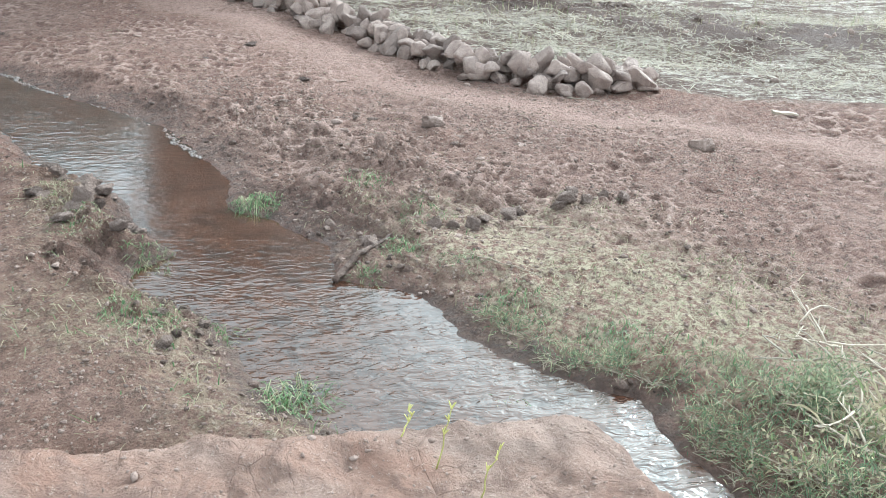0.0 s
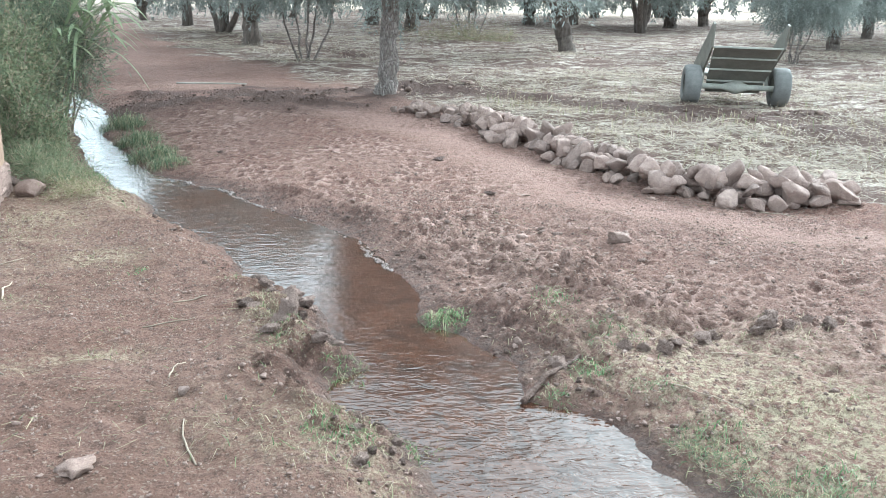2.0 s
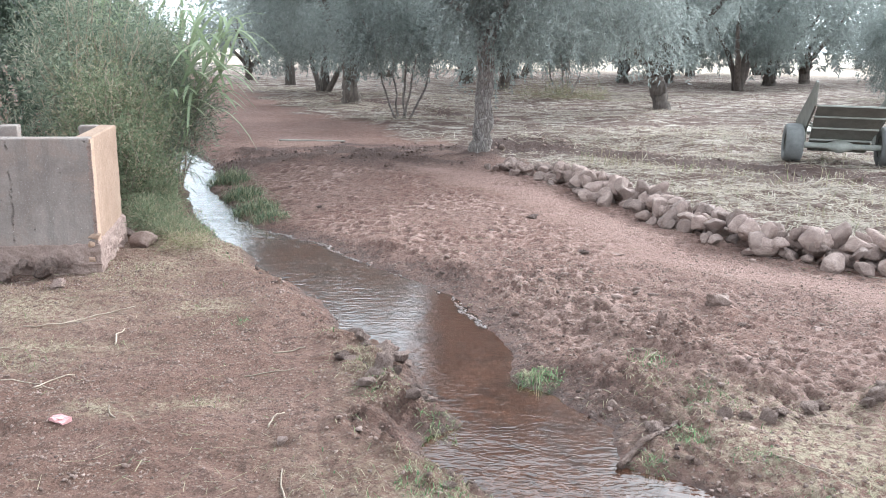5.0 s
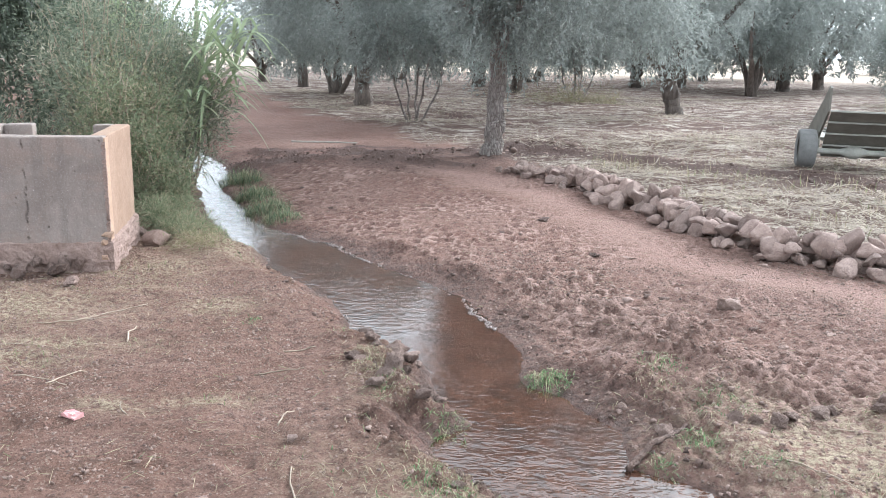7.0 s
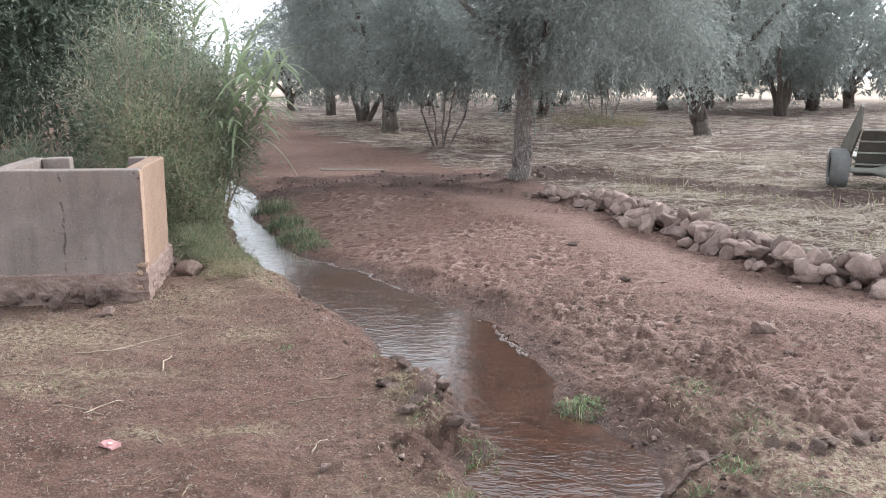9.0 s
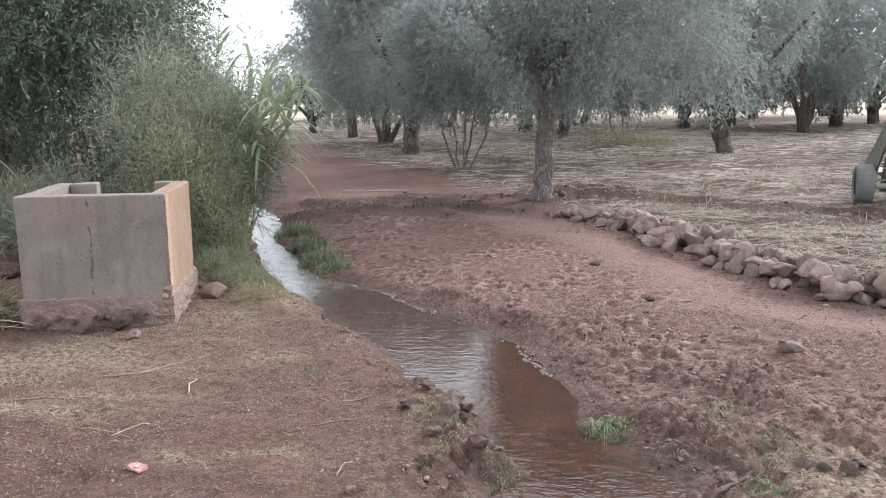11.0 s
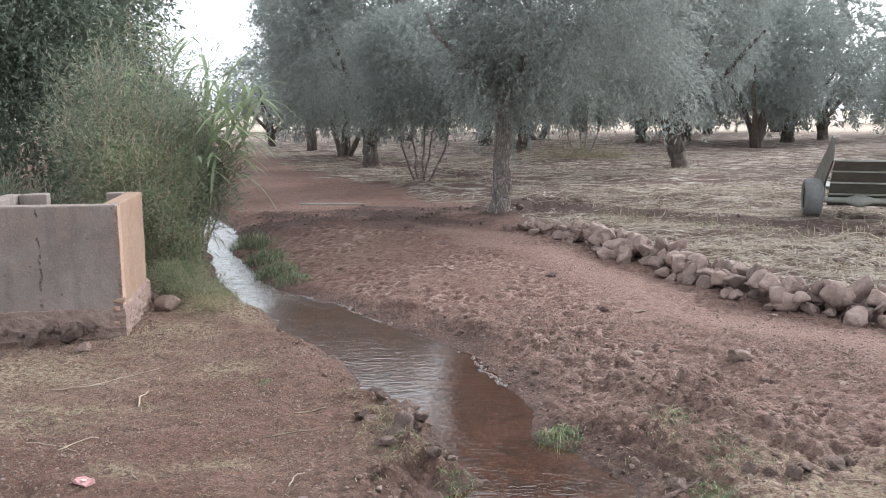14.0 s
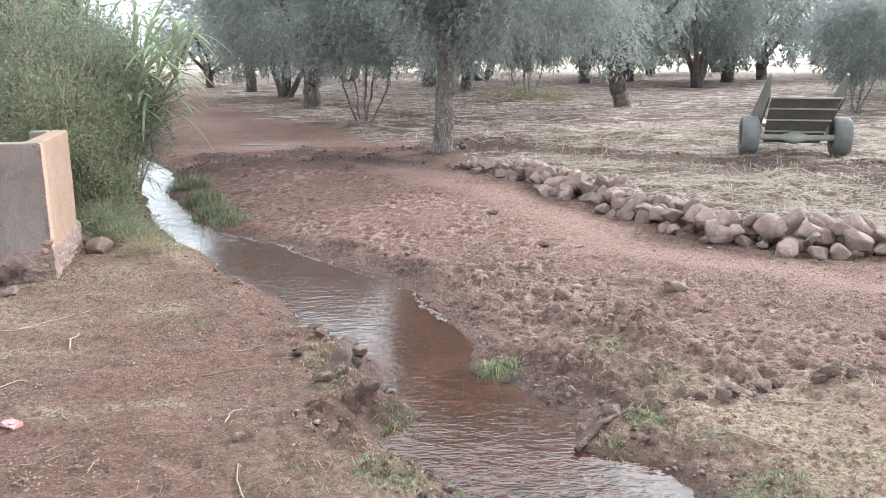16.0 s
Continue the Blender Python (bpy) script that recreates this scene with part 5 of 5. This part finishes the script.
for n, (x, y, ln, a, r) in enumerate(((-1.93, 4.6, 0.28, 100, 0.007), (-2.2, 4.95, 0.5, 50, 0.006), (-2.35, 4.75, 0.4, 30, 0.005), (-0.9, 4.42, 0.2, 40, 0.006), (-0.95, 4.1, 0.26, 20, 0.005), (-2.12, 3.88, 0.35, -20, 0.004),
                                      (-2.0, 3.92, 0.22, 55, 0.005), (-1.56, 3.55, 0.16, 120, 0.005), (-0.79, 3.5, 0.16, 75, 0.006), (-2.6, 4.3, 0.6, 8, 0.004), (3.22, 4.95, 0.12, 60, 0.006),
                                      (1.5, 3.2, 0.35, -35, 0.005), (1.9, 3.6, 0.3, -20, 0.004), (-0.62, 2.9, 0.3, 110, 0.006), (3.4, 6.2, 0.3, -50, 0.008))):
    stick(x, y, ln, a, 0.8 * r, seed=n)


stick(-2.3, 13.9, 1.1, 3, 0.017, "long pale branch lying across the track", 0.05, seed=95, mat=PALE_WOOD, z=gz(-2.3, 13.9) + 0.08, name="branch")


def dead_branch(at, seed, size, label="bleached dead branch tangle lying on the bank"):
    rnd = random.Random(seed)
    pieces = []
    for n in range(4):
        a = rnd.uniform(0, 6.3)
        p = Vector((rnd.uniform(-0.5, 0.5) * size, rnd.uniform(-0.5, 0.5) * size, rnd.uniform(0.02, 0.08)))
        way = Vector((math.cos(a), math.sin(a), rnd.uniform(0, 0.5)))
        pts = [p]
        for k in range(6):
            way = (way + Vector((rnd.gauss(0, 0.25), rnd.gauss(0, 0.25), rnd.gauss(-0.05, 0.15)))).normalized()
            q = pts[-1] + way * size * 0.15
            q.z = max(q.z, 0.006)
            pts.append(q)
            if rnd.random() < 0.4:
                w = (way + Vector((rnd.gauss(0, 0.8), rnd.gauss(0, 0.8), 0.2))).normalized()
                pieces.append(tube([q, q + w * size * 0.08, q + w * size * 0.15 + Vector((0, 0, 0.01))], [0.003, 0.0025, 0.0014], 5))
        pieces.append(tube(pts, [0.005 - 0.0005 * k for k in range(7)], 5))
    me = mesh_from("dead_branch", *joined(pieces), DEAD_WOOD, True)
    thing("dead_branch", label, "dead branch", (*at, gz(*at)), 0, data=me)


for n, (x, y, size) in enumerate(((2.42, 2.3, 0.3), (2.6, 2.22, 0.28), (2.36, 2.1, 0.32), (2.46, 1.95, 0.3), (2.28, 1.88, 0.28), (2.65, 2.08, 0.3), (2.2, 1.75, 0.24))):
    dead_branch((x, y - 0.08), n + 1, size)


for n, (x, y, size) in enumerate(((-3.86, 5.52, 0.5), (-3.98, 5.42, 0.55), (-4.1, 5.6, 0.5), (-3.9, 5.36, 0.4), (-4.2, 5.4, 0.5))):
    dead_branch((x, y), n + 21, size, "tangle of pale dry twigs beside the basin")
weed((3.3, 27.8), 90, 1.4, 0.2, 1200, DRY_GRASS, "low yellowish weeds growing in the stubble", 0.2, True)
weed((4.6, 28.6), 91, 1.2, 0.18, 900, DRY_GRASS, "low yellowish weeds growing in the stubble", 0.2, True)


def litter(x, y, turn):
    bm = bm_of(*box_piece(-0.042, 0.042, -0.026, 0.026, 0.0, 0.012))
    bmesh.ops.subdivide_edges(bm, edges=bm.edges[:], cuts=3, use_grid_fill=True)
    for v in bm.verts:
        v.co.z += 0.012 * noise.noise(v.co * 40) + 0.006
        v.co.x += 0.006 * noise.noise(v.co * 30 + Vector((5, 0, 0)))
    packet = thing("litter_packet", "crumpled pink and white paper packet on the earth", "litter", (x, y, gz(x, y)), turn)
    part("wrapper", bm, PINK_PAPER, packet)
    part("white_label", bm_of(*box_piece(-0.002, 0.016, -0.012, 0.004, 0.02, 0.0235)), PALE_WOOD, packet)


litter(-1.75, 3.44, -25)
bark = bm_of(*box_piece(-0.11, 0.11, -0.03, 0.03, 0.0, 0.018))
bmesh.ops.subdivide_edges(bark, edges=bark.edges[:], cuts=4, use_grid_fill=True)
for v in bark.verts:
    v.co.y *= 1 - 2.2 * abs(v.co.x) ** 1.2
    v.co.z += 0.015 * noise.noise(v.co * 12) + 0.01
bark_me = bpy.data.meshes.new("bark_piece")
bark.to_mesh(bark_me)
bark.free()
bark_me.materials.append(TWIG)
thing("bark_piece", "bleached piece of bark lying on the track", "bark piece", (5.1, 5.75, gz(5.1, 5.75)), -20, data=bark_me)
for n, (x, y, s) in enumerate(((1.15, 6.85, 0.12), (-1.4, 8.8, 0.08), (0.85, 8.3, 0.14), (-1.9, 9.8, 0.07), (0.4, 7.7, 0.07))):
    lone_stone(x, y, s, "flat dry clump of dung on the track", 30 * n, 0.3, n, WET_CLOD, "dung_clump", "dung", 0.35)


# ---- two-wheeled trailer ----
def lathe(profile, sides=28):
    """A wheel shape turned round the x axis from (x, radius) pairs."""
    verts, faces = [], []
    for x, r in profile:
        for s in range(sides):
            a = 2 * math.pi * s / sides
            verts.append((x, r * math.cos(a), r * math.sin(a)))
    m = len(profile)
    for i in range(m - 1):
        for s in range(sides):
            a, b = i * sides + s, i * sides + (s + 1) % sides
            faces.append((a, b, b + sides, a + sides))
    return verts, faces


def build_trailer():
    cart = thing("farm_trailer", "weathered green two-wheeled farm trailer with a raised slatted tail", "trailer", (6.16, 13.15, gz(6.16, 13.15)), -15)
    R = 0.31
    for side in (-1, 1):
        x = 0.69 * side
        me = mesh_from("wheel", *lathe([(-0.06, 0.05), (-0.07, 0.16), (-0.1, 0.17), (0.1, 0.17), (0.07, 0.16), (0.06, 0.05)]), CART_STEEL, True)
        wheel = part("wheel", me, CART_STEEL, cart)
        wheel.matrix_basis = pose(x, 0, R)
        prof = [(-0.11, 0.17), (-0.13, 0.22), (-0.135, 0.26), (-0.12, 0.295), (-0.085, R - 0.003), (-0.03, R), (0.03, R), (0.085, R - 0.003), (0.12, 0.295), (0.135, 0.26), (0.13, 0.22), (0.11, 0.17)]
        part("tyre", mesh_from("tyre", *lathe(prof, 36), RUBBER, True), RUBBER, wheel, "dusty worn black tyre")
    axle = part("axle", mesh_from("axle", *lathe([(-0.7, 0.045), (-0.2, 0.045), (-0.1, 0.08), (-0.05, 0.105), (0.05, 0.105), (0.1, 0.08), (0.2, 0.045), (0.7, 0.045)], 16), CART_RIB, True), CART_RIB, cart, "pale axle with a round differential housing")
    axle.matrix_basis = pose(0, -0.05, 0.29)
    # sloping tail panel of boards with pale cross ribs
    slope = [(0.17, 0.22, 0.43), (0.38, 0.0, 0.45), (0.58, -0.24, 0.47), (0.77, -0.48, 0.485), (0.95, -0.72, 0.5)]
    for (z0, y0, w0), (z1, y1, w1) in zip(slope, slope[1:]):
        v = [(-w0, y0, z0 + 0.006), (w0, y0, z0 + 0.006), (w1, y1, z1 - 0.006), (-w1, y1, z1 - 0.006)]
        v += [(a, b + 0.03, c) for a, b, c in v]
        part("board", bm_of(v, [(0, 1, 2, 3), (7, 6, 5, 4), (0, 4, 5, 1), (1, 5, 6, 2), (2, 6, 7, 3), (3, 7, 4, 0)]), CART_STEEL, cart)
    for z, y, w in slope[1:]:
        v, f = box_piece(-w - 0.01, w + 0.01, y - 0.035, y - 0.004, z - 0.014, z + 0.014)
        part("rib", bevelled(bm_of(v, f), 0.004, 1), CART_RIB, cart)
    # flared side plates that rise to a peak at the tail
    for side in (-1, 1):
        prof = [(0.2, 0.42, 0.5), (-0.72, 0.94, 0.515), (-0.78, 1.29, 0.525), (-0.7, 1.32, 0.525), (-0.15, 1.05, 0.53), (0.85, 0.6, 0.54), (0.9, 0.45, 0.53)]
        v = [(side * w, y, z) for y, z, w in prof] + [(side * (w + 0.03), y, z) for y, z, w in prof]
        n = len(prof)
        part("side_plate", bm_of(v, [tuple(range(n)), tuple(range(2 * n - 1, n - 1, -1))] + [(i, (i + 1) % n, n + (i + 1) % n, n + i) for i in range(n)]), CART_STEEL, cart)
        v, f = box_piece(side * 0.51 - 0.025, side * 0.51 + 0.025, 0.1, 0.16, 0.3, 0.55)
        part("post", bevelled(bm_of(v, f), 0.006, 1), CART_RIB, cart)
    part("floor_panel", bm_of(*box_piece(-0.51, 0.51, 0.23, 1.2, 0.44, 0.48)), CART_STEEL, cart)
    for side in (-1, 1):
        part("chassis_rail", bm_of(*box_piece(side * 0.3 - 0.03, side * 0.3 + 0.03, 0.1, 1.9, 0.36, 0.47)), CART_STEEL, cart)
    part("drawbar", bm_of(*box_piece(-0.04, 0.04, 1.9, 2.9, 0.36, 0.44)), CART_STEEL, cart)
    part("crossbar", bm_of(*box_piece(-0.36, 0.36, 1.84, 1.9, 0.37, 0.46)), CART_STEEL, cart)
    v, f = tube([(0, 2.8, 0.4), (0, 2.82, 0.2), (0, 2.82, -0.02)], [0.03, 0.03, 0.045], 8)
    part("prop", mesh_from("prop", v, f, CART_STEEL), CART_STEEL, cart)


build_trailer()


# ---- loose cover: straw, dry grass, clods ----
def stuff(name, label, verts, faces, mat, category):
    tagged(new(name, mesh_from(name, verts, faces, mat)), label, category, kind="stuff")


def lying(x, y, rng, length, width, lift=0.012, tilt=0.18):
    a = rng.uniform(0, 2 * np.pi, len(x))
    n = len(x)
    way = np.stack([np.cos(a), np.sin(a), rng.normal(scale=tilt, size=n)], 1)
    side = np.stack([-np.sin(a), np.cos(a), rng.normal(scale=0.4, size=n)], 1) * (width * rng.uniform(0.6, 1.2, n))[:, None] / 2
    ln = (length * rng.uniform(0.4, 1.3, n))[:, None] / 2
    c = np.stack([x, y, ground_z(x, y) + lift + rng.uniform(0, 0.02, n)], 1)
    verts = np.stack([c - way * ln - side, c - way * ln + side, c + way * ln + side * 0.6, c + way * ln - side * 0.6], 1).reshape(-1, 3)
    return verts, np.arange(4 * n).reshape(n, 4)


def clods(x, y, size, seed, height=ground_z):
    """Many small lumps in one mesh: rough octahedra cut once, sunk into the ground."""
    rng = np.random.default_rng(seed)
    bm = bmesh.new()
    bmesh.ops.create_icosphere(bm, subdivisions=1, radius=0.5)
    v0 = np.array([v.co[:] for v in bm.verts])
    f0 = np.array([[v.index for v in f.verts] for f in bm.faces])
    bm.free()
    n = len(x)
    v = v0[None] * (1 + 0.5 * rng.uniform(-1, 1, (n, len(v0), 1))) * (size[:, None, None] * rng.uniform(0.6, 1.3, (n, 1, 3))) * np.array([1, 1, 0.75])
    v = v + np.stack([x, y, height(x, y) + 0.02 * size], 1)[:, None]
    f = f0[None] + (np.arange(n) * len(v0))[:, None, None]
    return v.reshape(-1, 3), f.reshape(-1, 3)


def scum_line():
    """Pale flecks of scum caught along the waterline."""
    rng = np.random.default_rng(5)
    y = rng.uniform(5.2, 8.4, 1500)
    right = rng.uniform(0, 1, 1500) < 0.75
    x = np.where(right, right_edge(y), left_edge(y))
    for _ in range(3):
        x = np.where(right, right_edge(y) - 0.041 * fractal(x, y, 0.3, 4, 21, 0.65), left_edge(y) + 0.035 * fractal(x, y, 0.3, 4, 11, 0.65))
    x = x + np.where(right, -0.02, 0.02) + rng.normal(scale=0.012, size=1500)
    keep = rng.uniform(0, 1, 1500) < 0.15 + 0.85 * ramp(fractal(x, y, 0.5, 3, 77), -0.1, 0.5)
    x, y = x[keep], y[keep]
    stuff("scum_line", "pale flecks of foam and straw along the water's edge", *clods(x, y, rng.gamma(1.5, 0.006, len(x)) + 0.005, 11, lambda x, y: 0 * x + WATER), SCUM, "scum")


scum_line()
rng = np.random.default_rng(12)
patch = lambda x, y, size, seed: ramp(fractal(x, y, size, 3, seed), -0.15, 0.5)
x, y = scatter(90000, 0.8, 13, 6.0, 19, rng, lambda x, y, z: z["field"] * (1 - 0.97 * z["berm"]) * (0.25 + 0.75 * patch(x * 0.5, y, 1.2, 5)) * np.clip(1.6 - y / 14, 0.2, 1))
stuff("field_straw", "dry pale straw lying over the field", *lying(x, y, rng, 0.14, 0.0105, 0.015, 0.25), STRAW, "straw")
x, y = scatter(40000, -8, 22, 15, 34, rng, lambda x, y, z: z["field"] * patch(x * 0.5, y, 1.6, 6))
stuff("far_straw", "dry pale straw lying between the olive trees", *lying(x, y, rng, 0.32, 0.014, 0.02, 0.25), STRAW, "straw")
x, y = scatter(16000, 2, 14, 8, 17, rng, lambda x, y, z: z["field"] * (0.15 + 0.85 * np.exp(-((y - np.interp(x, [2, 4.6, 8], [13, 10.4, 10.0])) / 0.8) ** 2)) * (1 - 0.85 * z["berm"]) * 0.6)
stuff("field_stubble", "dry stubble standing in rows on the field", *grass_blades(x, y, ground_z(x, y), rng.uniform(0.05, 0.2, len(x)), 0.007, rng, 0.9, 0.3), DRY_GRASS, "stubble")
x, y = scatter(60000, -4.5, 4, 1.7, 10, rng, lambda x, y, z: z["grassy"] * (z["off"] > 0.02) * (0.25 + 0.75 * patch(x, y, 0.5, 9)))
stuff("bank_grass", "short dry grass along the banks of the ditch", *grass_blades(x, y, ground_z(x, y) - 0.005, rng.uniform(0.015, 0.06, len(x)), 0.004, rng, 2.2, 0.5), DRY_GRASS, "grass")
x, y = scatter(26000, -4.5, 6, 1.7, 10, rng, lambda x, y, z: (z["off"] > 0.05) * (0.22 + 0.5 * z["grassy"] + 0.35 * z["churned"] + 0.3 * (z["left"] > 0.1)) * (0.08 + 0.92 * ramp(fractal(x, y, 0.5, 3, 19), 0.1, 0.6)))
stuff("ground_litter", "bits of straw and twigs scattered on bare earth", *lying(x, y, rng, 0.05, 0.003, 0.004, 0.1), DRY_GRASS, "straw")
x, y = scatter(5000, -4.5, 4, 1.9, 9, rng, lambda x, y, z: (z["off"] > 0.1) * (0.15 + 0.4 * z["churned"] + 0.85 * (z["left"] > 0.1)) * (0.15 + 0.85 * ramp(fractal(x, y, 0.6, 3, 23), 0.0, 0.6)))
stuff("loose_straw", "thin pale straws lying on bare earth", *lying(x, y, rng, 0.08, 0.003, 0.006, 0.08), DRY_GRASS, "straw")
x, y = scatter(26000, -4.5, 3.5, 1.7, 12, rng, lambda x, y, z: z["grassy"] * (z["off"] > 0.0) * np.clip(1.2 - 1.5 * z["off"], 0, 1) * patch(x, y, 0.4, 29))
stuff("bank_green", "short green grass at the water's edge", *grass_blades(x, y, ground_z(x, y) - 0.005, rng.uniform(0.02, 0.08, len(x)), 0.005, rng, 1.0, 0.4), GREEN_GRASS, "grass")


x, y = scatter(5000, -2, 4, 1.9, 8, rng, lambda x, y, z: (z["off"] > 0.0) * np.clip(0.9 * z["churned"] + 0.05, 0, 1))
stuff("earth_crumbs", "crumbs and clods of dry earth on the churned bank", *clods(x, y, rng.gamma(1.3, 0.01, len(x)) + 0.008, 3), CLOD, "earth clods")
x, y = scatter(10000, -4, 2.2, 1.9, 13, rng, lambda x, y, z: np.exp(-((z["off"] - 0.1) / 0.14) ** 2) * 0.6 + 0.35 * (z["berm"] > 0.3))
stuff("mud_crumbs", "dark wet clods along the water's edge", *clods(x, y, rng.gamma(1.4, 0.010, len(x)) + 0.008, 4), WET_CLOD, "mud clods")
x, y = scatter(13000, -5, 7, 1.8, 13, rng, lambda x, y, z: (z["off"] > 0.12) * 0.6 * (0.2 + 0.8 * patch(x, y, 0.7, 39)) * (1 - 0.7 * z["field"]))
stuff("soil_crumbs", "fine crumbs of dry earth strewn over the track", *clods(x, y, np.minimum(rng.gamma(1.6, 0.0045, len(x)) + 0.004, 0.02), 6), CLOD, "soil crumbs")
x, y = scatter(15000, -3.6, 0.6, 2.0, 6.2, rng, lambda x, y, z: (z["left"] > 0.03) * (0.15 + 0.85 * patch(x, y, 0.5, 83)))
stuff("bank_crumbs", "loose crumbs of brown earth on the bare bank", *clods(x, y, np.minimum(rng.gamma(1.5, 0.006, len(x)) + 0.005, 0.02), 12), CLOD, "soil crumbs")
x, y = scatter(16000, 0.0, 3.8, 2.4, 7.0, rng, lambda x, y, z: (z["right"] > 0.03) * (1 - 0.8 * z["dust"]) * (0.2 + 0.8 * patch(x, y, 0.5, 87)) * (1 - 0.6 * z["grassy"]))
stuff("trodden_crumbs", "loose crumbs of earth on the trodden bank", *clods(x, y, np.minimum(rng.gamma(1.5, 0.007, len(x)) + 0.005, 0.02), 13), CLOD, "soil crumbs")
x, y = scatter(700, -5, 7, 1.8, 13, rng, lambda x, y, z: (z["off"] > 0.15) * 0.35)
stuff("gravel", "small stones and crumbs scattered on the track", *clods(x, y, rng.gamma(1.6, 0.006, len(x)) + 0.006, 5), STONE, "gravel")
x, y = rng.uniform(-0.6, LEDGE_X - 0.02, 700), rng.uniform(1.25, 1.95, 700)
stuff("ledge_crumbs", "small stones and crumbs of clay on the ledge", *clods(x, y, rng.gamma(1.4, 0.0035, len(x)) + 0.003, 7, ledge_z), TRACK_STONE, "clay crumbs")
x, y = scatter(16000, -6, 16, 7.0, 30, rng, lambda x, y, z: z["field"] * (0.25 + 0.75 * patch(x * 0.4, y, 1.1, 49)) * (0.35 + 0.65 * z["berm"]) * 0.9)
stuff("field_clods", "lumpy tilled clods of brown earth in the field", *clods(x, y, rng.gamma(1.8, 0.018, len(x)) + 0.015, 8), CLOD, "earth clods")
x, y = scatter(1500, -1.5, 3.5, 2.1, 7.5, rng, lambda x, y, z: np.clip(0.6 * z["churned"] + 0.7 * np.exp(-((z["off"] - 0.12) / 0.1) ** 2), 0, 1) * patch(x, y, 0.5, 59))
stuff("bank_clods", "angular broken clods of brown earth along the bank", *clods(x, y, rng.gamma(1.6, 0.009, len(x)) + 0.014, 9), CLOD, "earth clods")
x, y = scatter(9000, -4.2, 8, 9.0, 16, rng, lambda x, y, z: np.clip(1.2 * z["berm"] - 0.3, 0, 1) * patch(x, y, 0.7, 69))
stuff("ridge_clods", "dark damp clods turned up in a low earth ridge", *clods(x, y, rng.gamma(1.6, 0.016, len(x)) + 0.018, 10), WET_CLOD, "earth clods")
